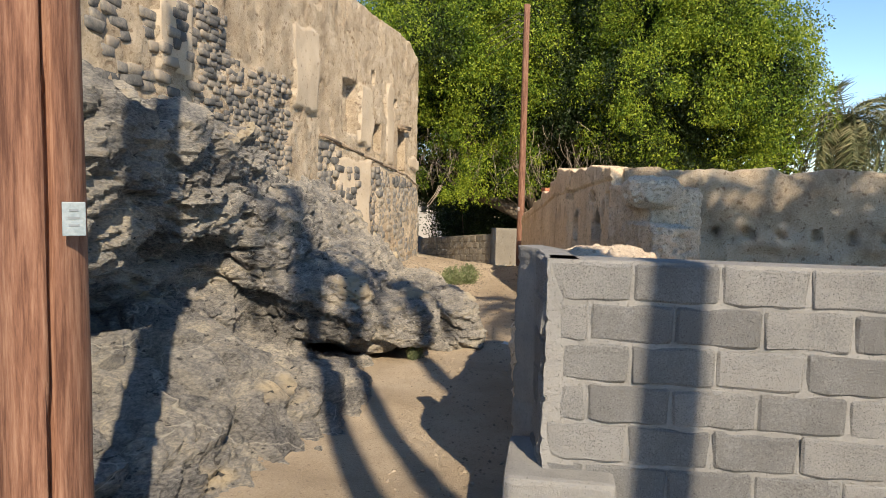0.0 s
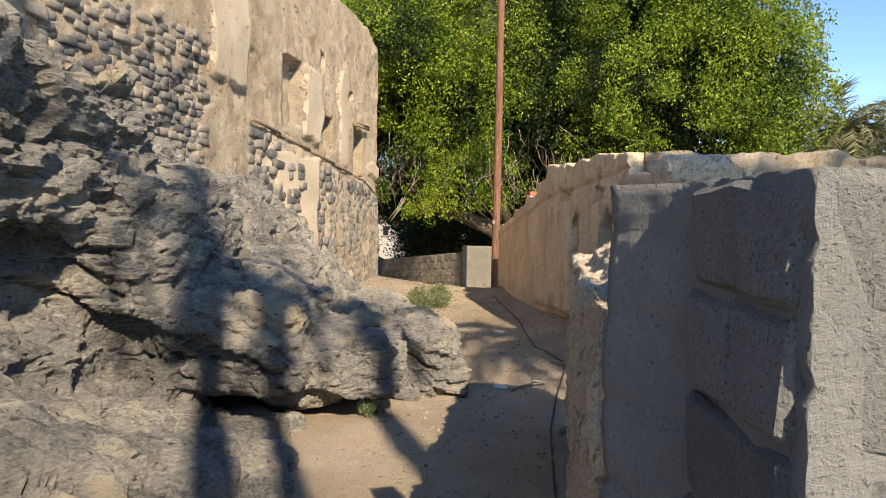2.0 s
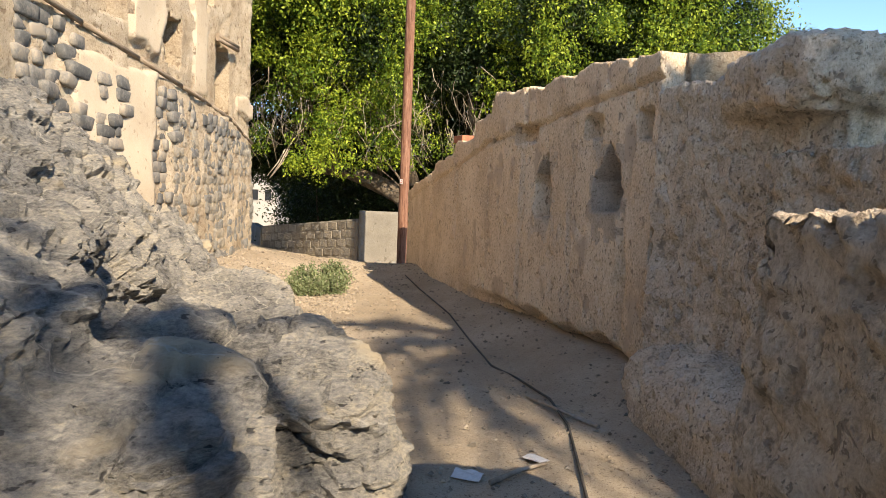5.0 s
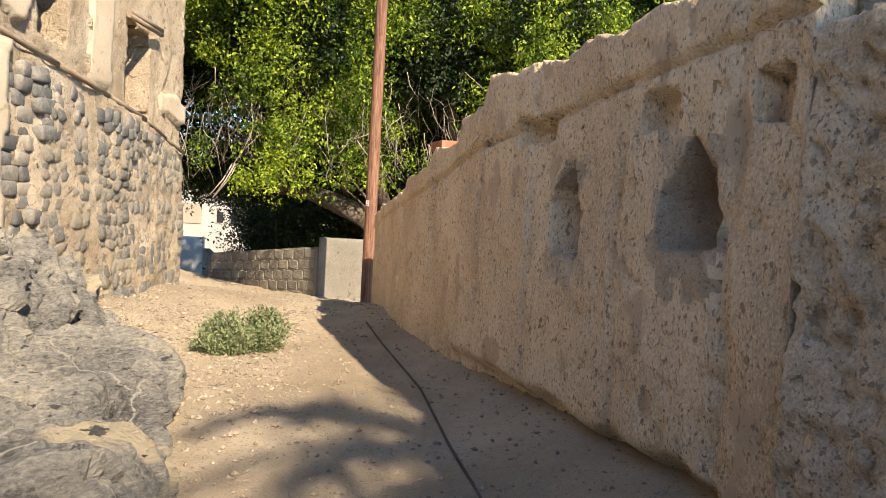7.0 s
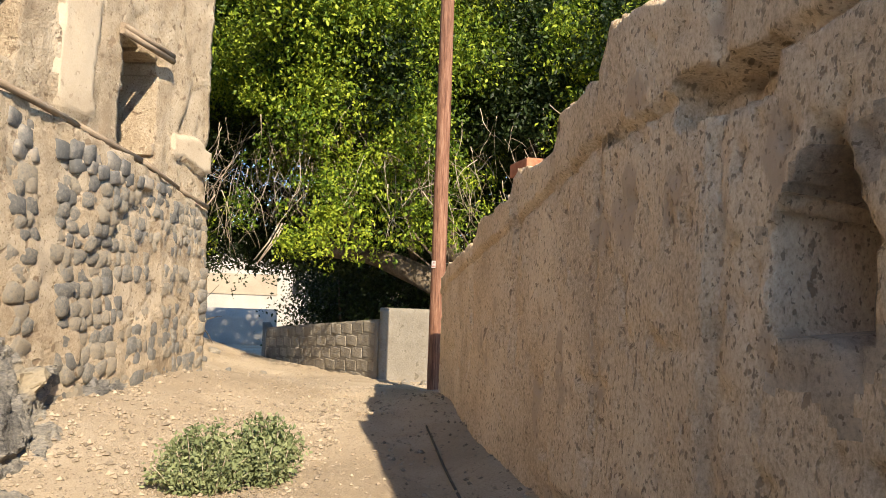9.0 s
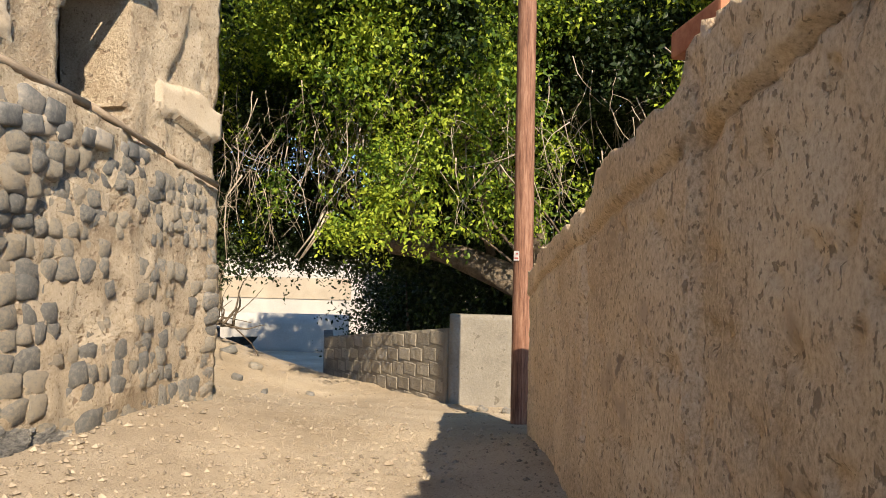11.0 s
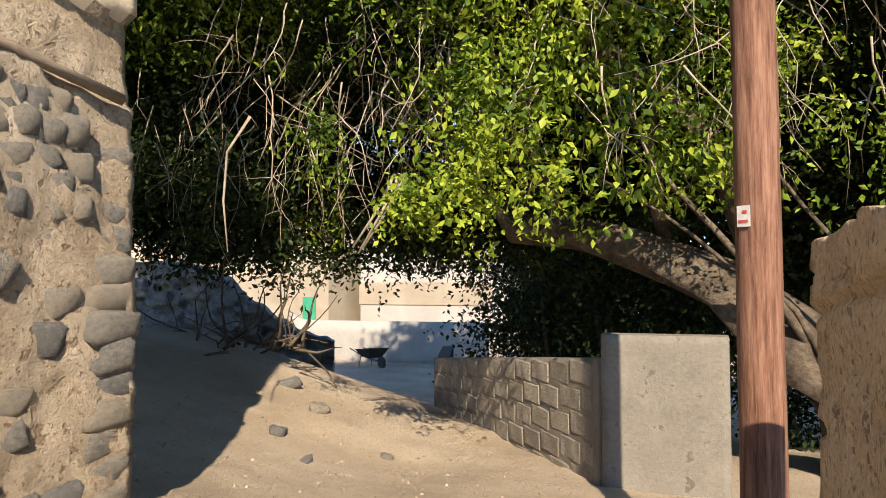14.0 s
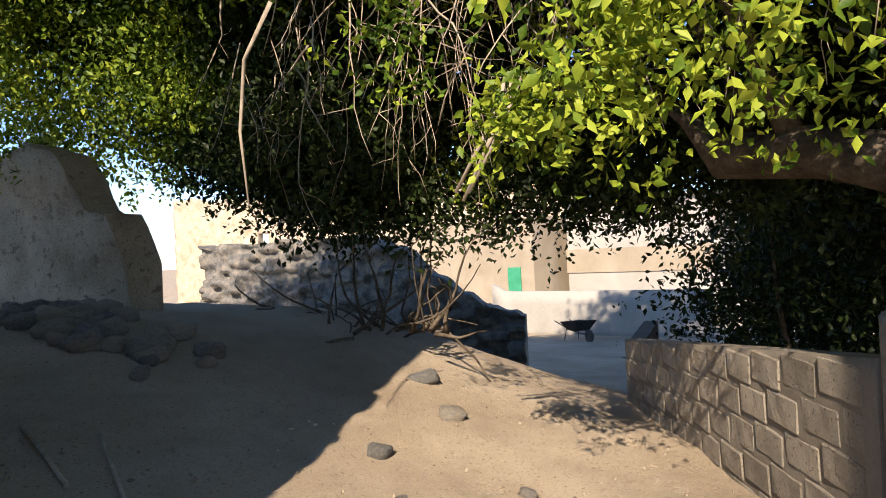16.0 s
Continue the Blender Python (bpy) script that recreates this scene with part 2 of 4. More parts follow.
def slab_wall(name, line, bottom, top, thick, mat, step=0.05, relief=None, hole=None, kind="structure", label="", patch=None, patch_mat=None):
    """A standing wall along a line; its front is the line's left side. relief(s, z) pushes the front out, hole(s, z) cuts through."""
    n_s = max(2, round(line.length / step))
    tall = max(top(line.length * i / n_s) - bottom(line.length * i / n_s) for i in range(n_s + 1))
    n_v = max(2, round(tall / step))
    verts, faces = [], []
    solid = np.ones((n_s, n_v), bool)
    patched, fronts = [], []
    for side in (0, 1):
        for i in range(n_s + 1):
            s = line.length * i / n_s
            p, nrm = line.at(s)
            b, t = bottom(s), top(s)
            for j in range(n_v + 1):
                z = b + (t - b) * j / n_v
                if side == 0:
                    out = relief(s, z) if relief else 0.0
                    q = p + nrm * out
                else:
                    q = p - nrm * (thick + 0.03 * noise.noise(Vector((s, z, 7))))
                verts.append((q.x, q.y, z))
    if hole:
        for i in range(n_s):
            for j in range(n_v):
                s = line.length * (i + 0.5) / n_s
                z = bottom(s) + (top(s) - bottom(s)) * (j + 0.5) / n_v
                solid[i, j] = not hole(s, z)
    row, half = n_v + 1, (n_s + 1) * (n_v + 1)
    for i in range(n_s):
        for j in range(n_v):
            if not solid[i, j]:
                continue
            a, b, c, d = i * row + j, (i + 1) * row + j, (i + 1) * row + j + 1, i * row + j + 1
            if patch and patch(line.length * (i + 0.5) / n_s, 0.25 * sum(verts[q][2] for q in (a, b, c, d))):
                patched.append(len(faces))
            fronts.append(len(faces))
            faces.append((a, d, c, b))
            faces.append((a + half, b + half, c + half, d + half))
            for di, dj, e, f in ((-1, 0, a, d), (1, 0, c, b), (0, -1, b, a), (0, 1, d, c)):
                ii, jj = i + di, j + dj
                if not (0 <= ii < n_s and 0 <= jj < n_v) or not solid[ii, jj]:
                    faces.append((f, e, e + half, f + half))
    me = mesh_of(name, verts, faces, mat)
    for k in fronts:
        me.polygons[k].use_smooth = True
    if patch_mat:
        me.materials.append(patch_mat)
        for k in patched:
            me.polygons[k].material_index = 1
    return tagged(new(name, me), label, "wall", kind=kind)


def tube(points, radii, sides=8, rough=0.0):
    """A tapered tube through points, as a bmesh."""
    bm = bmesh.new()
    rings = []
    pts = [Vector(p) for p in points]
    for i, p in enumerate(pts):
        way = (pts[min(i + 1, len(pts) - 1)] - pts[max(i - 1, 0)]).normalized()
        side = way.cross(Vector((0.31, 0.17, 0.93))).normalized() if abs(way.z) < 0.9 else way.cross(Vector((0, 1, 0))).normalized()
        up = way.cross(side)
        ring = []
        for k in range(sides):
            a = 2 * math.pi * k / sides
            r = radii[i] * (1 + rough * noise.noise(p * 3 + Vector((math.cos(a), math.sin(a), 0))))
            ring.append(bm.verts.new(p + side * math.cos(a) * r + up * math.sin(a) * r))
        rings.append(ring)
    for a, b in zip(rings, rings[1:]):
        for k in range(sides):
            f = bm.faces.new((a[k], a[(k + 1) % sides], b[(k + 1) % sides], b[k]))
            f.smooth = True
    bm.faces.new(rings[0][::-1])
    bm.faces.new(rings[-1])
    return bm


def box_bm(x0, x1, y0, y1, z0, z1, bevel=0.0, m=None):
    bm = bmesh.new()
    bmesh.ops.create_cube(bm, size=1.0)
    for v in bm.verts:
        v.co = Vector(((x0 + x1) / 2 + v.co.x * (x1 - x0), (y0 + y1) / 2 + v.co.y * (y1 - y0), (z0 + z1) / 2 + v.co.z * (z1 - z0)))
    if bevel:
        bmesh.ops.bevel(bm, geom=bm.edges[:], offset=bevel, segments=2, affect="EDGES", profile=0.6)
    if m:
        bm.transform(m)
    return bm


def leaves_mesh(name, centres, per, spread, size, mat, rng, droop=0.3):
    """Leaves in clumps: each a folded diamond of four triangles."""
    c = np.repeat(np.asarray(centres), per, axis=0)
    n = len(c)
    c = c + rng.normal(0, 1, (n, 3)) * spread
    way = rng.normal(0, 1, (n, 3))
    way[:, 2] -= droop
    way /= np.linalg.norm(way, axis=1, keepdims=True)
    oth = np.cross(way, rng.normal(0, 1, (n, 3)))
    oth /= np.linalg.norm(oth, axis=1, keepdims=True)
    nrm = np.cross(way, oth)
    s = size * rng.uniform(0.6, 1.3, (n, 1))
    base, tip = c, c + way * s
    mid = c + way * s * 0.45
    l, r = mid + oth * s * 0.27 + nrm * s * 0.12, mid - oth * s * 0.27 + nrm * s * 0.12
    verts = np.stack([base, l, tip, r], axis=1).reshape(-1, 3)
    k = np.arange(n) * 4
    faces = np.concatenate([np.stack([k, k + 1, k + 2], 1), np.stack([k, k + 2, k + 3], 1)])
    me = bpy.data.meshes.new(name)
    me.vertices.add(len(verts))
    me.vertices.foreach_set("co", verts.ravel().astype(np.float32))
    me.loops.add(faces.size)
    me.loops.foreach_set("vertex_index", faces.ravel().astype(np.int32))
    me.polygons.add(len(faces))
    me.polygons.foreach_set("loop_start", np.arange(0, faces.size, 3, dtype=np.int32))
    me.materials.append(mat)
    me.update(calc_edges=True)
    return me


# ---- ground ----
ALONG = [(-60, 0.15), (-3, 0.12), (0, 0.04), (2, -0.15), (5, -0.42), (8, -0.52), (17, -0.56), (18.5, -0.62), (20.7, -0.88), (23, -1.0), (27, -1.7), (33, -2.25), (40, -2.5), (400, -2.5)]


def ground_z(x, y):
    z = lerp_table(ALONG, y)
    z += 0.14 * smooth(-0.5, 0.3, x + 0.22 * (y - 13.4)) * smooth(7.5, 10, y) * (1 - smooth(17, 18.5, y))
    z += 1.05 * smooth(3.0, 8.0, -x) * smooth(17.5, 21, y) * (1 - smooth(23.5, 29, y))
    z += 0.25 * smooth(1.8, 3.6, -x) * smooth(12.5, 14.5, y) * (1 - smooth(17, 21, y))
    z += 0.30 * smooth(1.2, 2.8, -x) * smooth(0.5, 2, y) * (1 - smooth(5.5, 7.5, y))
    near = 1 - smooth(30, 60, abs(y - 10))
    return z + near * (0.05 * fbm(Vector((x * 0.7, y * 0.7, 3))) + 0.015 * fbm(Vector((x * 4, y * 4, 5))))


def spaced(a, b, step, far):
    mid = list(np.arange(a, b + 1e-6, step))
    out = []
    d = step
    while d < far:
        d *= 1.45
        out.append(d)
    return [a - d for d in out[::-1]] + mid + [b + d for d in out]


xs, ys = spaced(-9, 3.0, 0.11, 2500), spaced(-1, 26, 0.11, 2500)
gv = [(x, y, ground_z(x, y)) for y in ys for x in xs]
w = len(xs)
gf = [(j * w + i, j * w + i + 1, (j + 1) * w + i + 1, (j + 1) * w + i) for j in range(len(ys) - 1) for i in range(w - 1)]
tagged(new("ground", mesh_of("ground", gv, gf, DIRT, True)), "pale trodden dirt ground with dust and gravel", "ground", kind="structure")


# ---- rock outcrop ----
def rock_outcrop():
    """Bulges and a slope fused into one skin, then broken up by bedding and cracks."""
    bm = bmesh.new()

    def lump(x, y, z, rx, ry, rz, turn=0, tilt=0, cuts=3):
        r = bmesh.ops.create_icosphere(bm, subdivisions=cuts, radius=1.0)
        m = pose(x, y, z, 0, tilt, turn) @ Matrix.Diagonal((rx, ry, rz, 1))
        for v in r["verts"]:
            v.co = Vector([math.copysign(abs(c) ** 0.5, c) for c in v.co])
            v.co = m @ v.co

    lump(-3.35, 3.2, 1.45, 0.66, 1.6, 0.62, -6)        # overhanging dark brow
    lump(-3.75, 6.6, 1.45, 0.72, 1.4, 0.66, 4)
    lump(-3.45, 7.9, 0.75, 0.62, 1.2, 0.62, 8)
    lump(-3.05, 8.9, 0.2, 0.7, 1.5, 0.45, 12)
    lump(-2.55, 7.9, 0.14, 0.62, 1.1, 0.40, 10)     # tongue towards the path
    lump(-2.05, 8.5, -0.12, 0.62, 1.15, 0.32, 18)
    lump(-1.55, 9.3, -0.28, 0.5, 0.95, 0.36, 24)
    lump(-3.6, 6.0, -0.15, 0.6, 1.6, 0.55)
    lump(-3.4, 0.4, 0.3, 1.1, 2.2, 1.0)
    lump(-2.45, 11.4, -0.6, 0.75, 2.0, 0.42, 14)
    def skirt(sections):
        """A prism through cross-sections of the same number of corners."""
        rings = [[bm.verts.new((x, y, z)) for x, z in corners] for y, corners in sections]
        n = len(rings[0])
        for a, b in zip(rings, rings[1:]):
            for k in range(n):
                bm.faces.new((a[k], a[(k + 1) % n], b[(k + 1) % n], b[k]))
        bm.faces.new(rings[0][::-1])
        bm.faces.new(rings[-1])

    # the slope that carries the house: height at the wall, foot and its height
    skirt([(y, [(-5.4, z_in + 0.3), (-3.9, z_in), ((x_out - 3.9) / 2, (z_in + z_out) / 2 + 0.1), (x_out, z_out), (x_out - 0.1, -1.6), (-5.4, -1.6)])
           for y, z_in, x_out, z_out in ((0.5, 2.6, -3.7, 1.6), (4, 2.6, -3.6, 1.7), (7, 2.1, -3.3, 1.1), (9.3, 1.68, -2.9, 0.4), (11.8, 1.42, -2.7, -0.15), (13.4, 1.0, -2.85, -0.42), (15.2, 0.5, -3.1, -0.6), (16.8, -0.08, -3.3, -0.7), (18.2, -0.62, -3.45, -0.85))])
    # the low apron that runs out under the path's edge
    skirt([(y, [(-5.0, z_in + 0.05), (-2.7, z_in), (x_mid, z_mid), (x_out, -0.42), (x_out, -1.2), (-5.0, -1.2)])
           for y, z_in, x_mid, z_mid, x_out in ((0.3, 0.5, -2.1, 0.25, -1.75), (3.0, 0.42, -2.0, 0.14, -1.5), (4.7, 0.34, -2.0, 0.0, -1.5), (6.2, 0.02, -2.2, -0.22, -1.65), (7.4, -0.25, -2.4, -0.4, -1.9))])
    bmesh.ops.recalc_face_normals(bm, faces=bm.faces[:])
    return fused("rock_outcrop", bm, 0.027, ROCK, rock_shape, False)


def chip(p, size_x, size_y, size_z, shift):
    """A constant per broken block, from 0 to 1, and how near its edge the point lies."""
    near, spots = noise.voronoi(Vector((p.x / size_x, p.y / size_y, p.z / size_z)) + shift)[:2]
    q = spots[0]
    return (math.sin(q.x * 12.99 + q.y * 78.23 + q.z * 37.72) * 43758.5) % 1.0, near[1] - near[0]


def rock_shape(p):
    """Broken beds: large blocks, thin ledges and small chips, with cracks between."""
    bent = p + Vector((0.10, 0.10, 0.06)) * fbm(p * 1.3, 2)
    bed = Vector((bent.x + 0.2 * bent.z, bent.y + 0.1 * bent.z, bent.z * 0.95 + bent.x * 0.38 - bent.y * 0.14))
    big, gap = chip(bed, 1.0, 1.3, 0.42, Vector((3, 1, 7)))
    mid, gap2 = chip(bed, 0.40, 0.52, 0.13, Vector((9, 4, 2)))
    low, _ = chip(bed, 0.15, 0.19, 0.05, Vector((1, 8, 5)))
    d = 0.09 * fbm(p * 0.9, 3) + 0.19 * (big - 0.5) + 0.11 * (mid - 0.5) + 0.045 * (low - 0.5)
    d -= 0.045 * (1 - smooth(0.0, 0.06, gap)) + 0.03 * (1 - smooth(0.0, 0.08, gap2))
    return d + 0.022 * fbm(p * 6, 4)


def fused(name, bm, voxel, mat, shape, rounded=True):
    """Lumps fused into one skin and pushed out by shape(point)."""
    ob = new(name, bpy.data.meshes.new(name))
    bm.to_mesh(ob.data)
    bm.free()
    rm = ob.modifiers.new("fuse", "REMESH")
    rm.mode, rm.voxel_size = "VOXEL", voxel
    me = bpy.data.meshes.new_from_object(ob.evaluated_get(bpy.context.evaluated_depsgraph_get()))
    ob.modifiers.clear()
    ob.data = me
    n = len(me.vertices)
    co, nm = np.empty(n * 3, np.float32), np.empty(n * 3, np.float32)
    me.vertices.foreach_get("co", co)
    me.vertices.foreach_get("normal", nm)
    co, nm = co.reshape(-1, 3), nm.reshape(-1, 3)
    push = np.array([shape(Vector(c)) for c in co.tolist()])
    me.vertices.foreach_set("co", (co + nm * push[:, None]).ravel().astype(np.float32))
    me.materials.clear()
    me.materials.append(mat)
    me.polygons.foreach_set("use_smooth", [rounded] * len(me.polygons))
    me.update()
    return ob


tagged(rock_outcrop(), "dark grey layered limestone outcrop below the house", "rock", kind="structure")

# ---- old house ----
HOUSE = Line([(-3.98, 5.5), (-3.92, 12.2), (-3.52, 18.33)])


def house_ledge(s):
    y = 5.5 + s
    return lerp_table([(5, 2.6), (12, 2.25), (14.5, 1.86), (18.5, 1.38)], y)


def house_top(s):
    return 4.95 + 0.06 * fbm(Vector((s * 1.5, 0, 2))) - 0.35 * smooth(11.6, 12.9, s)


WINDOWS = [(7.3, 7.7, 2.95, 3.35), (9.1, 9.55, 2.15, 2.75), (10.9, 11.55, 1.75, 2.75), (10.6, 10.8, 3.2, 3.4), (8.95, 9.1, 3.5, 3.8)]
PATCHES = [(4.9, 5.95, 2.65, 3.9), (8.2, 9.0, 2.3, 3.4), (6.9, 8.3, -0.5, 1.9), (11.9, 12.9, 1.85, 2.15), (10.0, 10.5, 1.95, 3.6), (1.2, 1.9, 2.6, 3.4)]


def house_patch(s, z):
    e = 0.12 * noise.noise(Vector((s * 2, z * 2, 6)))
    return z < house_top(s) - 0.1 and any(a < s + e < b and c < z + e < d for a, b, c, d in PATCHES)


def house_relief(s, z):
    led = house_ledge(s)
    low = 1.0 if z < led and s > 6 else 0.0
    step = low * 0.28 * smooth(6.2, 9.5, s) * (1 - 0.85 * smooth(10.5, 12.9, s))
    wide = 0.022 * fbm(Vector((s * 1.1, z * 1.1, 1)))
    if house_patch(s, z):
        return step + wide + 0.03
    out = step + wide + 0.022 * fbm(Vector((s * 4, z * 4, 4)), 3) + 0.016 * fbm(Vector((s * 14, z * 14, 7)), 3)
    worn = noise.noise(Vector((s * 0.9, z * 0.7, 9)))
    out -= 0.035 * smooth(0.05, 0.12, worn)
    if 7.25 < s < 8.1 and 2.42 < z < 3.4:
        out -= 0.2
    return out


def house_hole(s, z):
    e = 0.03 * noise.noise(Vector((s * 5, z * 5, 2)))
    return any(a < s + e < b and c < z + e < d for a, b, c, d in WINDOWS)


# the line runs away from the start, so its left side faces the hill: build it the other way round
HOUSE_R = Line([(-3.52, 18.33), (-3.92, 12.2), (-3.98, 5.5)])
HL = HOUSE_R.length
house_front = slab_wall("wall_house_front", HOUSE_R, lambda s: -1.2, lambda s: house_top(HL - s), 0.55, MUD_HOUSE, 0.04, lambda s, z: house_relief(HL - s, z), lambda s, z: house_hole(HL - s, z), label="sunlit mud-plastered stone house wall with small windows", patch=lambda s, z: house_patch(HL - s, z), patch_mat=RENDERED)
slab_wall("wall_house_end", Line([(-9.5, 18.32), (-4.09, 18.32)]), lambda s: -1.2, lambda s: 4.4, 0.5, MUD_HOUSE, 0.15, label="shaded mud house end wall")
slab_wall("wall_house_back", Line([(-9.5, 5.5), (-9.5, 18.0)]), lambda s: -1.2, lambda s: 4.6, 0.5, MUD_HOUSE, 0.3, label="plain mud house rear wall")
slab_wall("wall_house_start", Line([(-9.0, 5.5), (-4.5, 5.5)]), lambda s: -1.2, lambda s: 4.8, 0.5, MUD_HOUSE, 0.3, label="plain mud house wall")
part_roof = part("ceiling_house", box_bm(-9.0, -4.1, 5.9, 18.0, 4.0, 4.2), MUD_HOUSE, None)
tagged(part_roof, "flat mud roof of the house", "roof", kind="structure")

# ---- right-hand mud wall ----
RIGHT = Line([(0.82, 10.4), (0.05, 13.4), (-0.35, 15.2), (-0.66, 17.2), (-0.74, 18.1)])


def right_top(s):
    z = lerp_table([(0, 1.78), (0.9, 1.82), (1.8, 1.76), (2.9, 1.82), (3.0, 1.63), (3.52, 1.56), (3.58, 1.38), (4.3, 1.37), (4.36, 1.22), (5.35, 1.13), (5.42, 1.02), (6.5, 0.88), (7.2, 0.78), (8, 0.68)], s)
    return z + 0.04 * fbm(Vector((s * 3, 1, 2)))


def niche(s, z, s0, z0, wide, tall):
    """Depth from 0 to 1 inside a pointed niche with its sill at z0."""
    u, v = abs(s - s0) / (wide / 2), (z - z0) / tall
    if v < 0 or v > 1:
        return 0.0
    half = 1.0 if v < 0.5 else max(0.0, 1 - (v - 0.5) / 0.5)
    return smooth(0, 0.18, half - u + 0.05)


NICHES = [(0.62, 0.70, 0.35, 0.50), (1.70, 0.60, 0.34, 0.56)]


def right_relief(s, z):
    out = 0.022 * fbm(Vector((s * 1.2, z * 1.2, 11))) + 0.012 * fbm(Vector((s * 9, z * 5, 14)), 4)
    out -= 0.022 * smooth(0.3, 0.45, noise.noise(Vector((s * 15, z * 9, 4))))
    for k in NICHES:
        out -= 0.32 * niche(s + 0.03 * noise.noise(Vector((0, z * 6, 1))), z, *k)
    under = lerp_table([(0, 1.64), (1.8, 1.44), (3.1, 1.33), (4.5, 1.02), (6.2, 0.78), (8, 0.5)], s) + 0.012 * noise.noise(Vector((s * 4, 0, 8)))
    out += 0.015 * smooth(-0.01, 0.012, z - under)
    out -= (0.045 - 0.025 * smooth(3, 5, s)) * (1 - smooth(0.0, 0.026, abs(z - under + 0.012)))
    for g, wide in ((0.35, 0.05), (1.15, 0.03), (2.15, 0.05), (3.05, 0.03), (4.25, 0.06), (5.6, 0.05)):
        u = abs(s - g + 0.05 * noise.noise(Vector((z * 2, g, 0))))
        out -= 0.035 * (1 - smooth(wide * 0.5, wide, u)) * smooth(-0.3, 0.3, noise.noise(Vector((g, z * 1.2, 3))) + 0.25)
    if 0.1 < s < 0.26 and 1.22 < z < 1.42 or 1.9 < s < 2.4 and 1.28 < z < 1.44 or 0.75 < s < 1.0 and 1.25 < z < 1.42:
        out -= 0.12
    out -= 0.16 * smooth(-0.26, -0.38, z + 0.09 * noise.noise(Vector((s * 2.5, 0, 0)))) * (1 - smooth(2.5, 4, s))
    return out


def right_worn(s, z):
    e = 0.10 * fbm(Vector((s * 4, z * 4, 17)), 3)
    return any(abs(s - a) + 1.6 * e < wide * 0.52 and b - 0.22 < z + 1.6 * e < b + tall * 0.95 for a, b, wide, tall in NICHES)


slab_wall("wall_right", RIGHT, lambda s: -0.9, right_top, 0.42, MUD, 0.028, right_relief, label="shaded tan mud wall with two pointed niches", patch=right_worn, patch_mat=ERODED)


def court_relief(s, z):
    out = 0.10 * fbm(Vector((s * 1.3, z * 1.6, 21))) + 0.03 * fbm(Vector((s * 6, z * 6, 3)))
    out -= 0.10 * smooth(0.75, 0.6, z) * smooth(-0.2, 0.2, noise.noise(Vector((s, 0, 5))))
    if abs(z - 0.9) < 0.06 and (s * 2.3) % 1 < 0.25:
        out -= 0.15
    return out


slab_wall("wall_court", Line([(7.5, 9.8), (1.0, 10.42)]), lambda s: -0.8, lambda s: 1.78 + 0.10 * fbm(Vector((s * 2, 0, 9))), 0.45, MUD_HOUSE, 0.05, court_relief, label="eroded mud wall of the side court")


def pitted(p):
    d = 0.045 * fbm(p * 1.6, 3) + 0.022 * fbm(p * 7, 4) + 0.02 * fbm(p * 24, 3)
    pit = noise.noise(p * 15)
    return d - 0.025 * smooth(0.3, 0.42, pit)


def mud_mass(name, lumps, label, boxes=()):
    bm = bmesh.new()
    for x, y, z, rx, ry, rz, turn in lumps:
        r = bmesh.ops.create_icosphere(bm, subdivisions=3, radius=1.0)
        m = pose(x, y, z, 0, 0, turn) @ Matrix.Diagonal((rx, ry, rz, 1))
        for v in r["verts"]:
            v.co = m @ Vector([math.copysign(abs(c) ** 0.6, c) for c in v.co])
    for x0, x1, y0, y1, z0, z1, turn in boxes:
        cx, cy = (x0 + x1) / 2, (y0 + y1) / 2
        r = bmesh.ops.create_cube(bm, size=1.0)
        for v in r["verts"]:
            v.co = pose(cx, cy, (z0 + z1) / 2, 0, 0, turn) @ Vector((v.co.x * (x1 - x0), v.co.y * (y1 - y0), v.co.z * (z1 - z0)))
    return tagged(fused(name, bm, 0.02, MUD_ROUGH, pitted), label, "wall", kind="structure")


mud_mass("wall_mud_near", [(0.32, 7.1, 0.1, 0.34, 0.45, 0.72, 0), (0.28, 5.6, 0.3, 0.38, 0.9, 0.72, 0), (0.35, 4.6, 0.8, 0.38, 0.6, 0.3, 0)], "crumbling pitted mud wall beside the path", [(-0.10, 0.52, 4.2, 7.4, -1.0, 0.82, -3.1)])
mud_mass("wall_mud_stub", [(0.95, 9.2, -0.5, 0.4, 1.2, 0.45, 0), (1.25, 9.4, 1.45, 0.36, 0.6, 0.22, -6)], "broken stub of an eroded mud wall", [(0.99, 1.66, 9.0, 10.5, -0.7, 1.52, 14.4), (1.0, 1.5, 7.9, 9.2, -0.7, 1.08, 8)])

# ---- near concrete block wall: mortar core, then its blocks at the end of the file ----
block_front = slab_wall("wall_block_near", Line([(3.4, 3.50), (0.0, 3.46)]), lambda s: -0.5, lambda s: 1.15, 0.18, MORTAR, 0.025, lambda s, z: 0.011 * fbm(Vector((s * 7, z * 7, 2)), 3), label="unplastered grey concrete block wall")
block_side = slab_wall("wall_block_side", Line([(-0.01, 3.44), (-0.06, 3.94), (-0.19, 4.15)]), lambda s: -0.6, lambda s: 1.15, 0.16, MORTAR, 0.025, lambda s, z: 0.014 * fbm(Vector((s * 6, z * 6, 2)), 4) - 0.012 * (1 - smooth(0, 0.03, abs((z - 0.95) % 0.2 - 0.1))), label="roughly plastered end of the block wall")
part("footing", box_bm(-0.19, 0.35, 3.3, 3.9, -0.6, 0.10, 0.03), MORTAR, block_side)

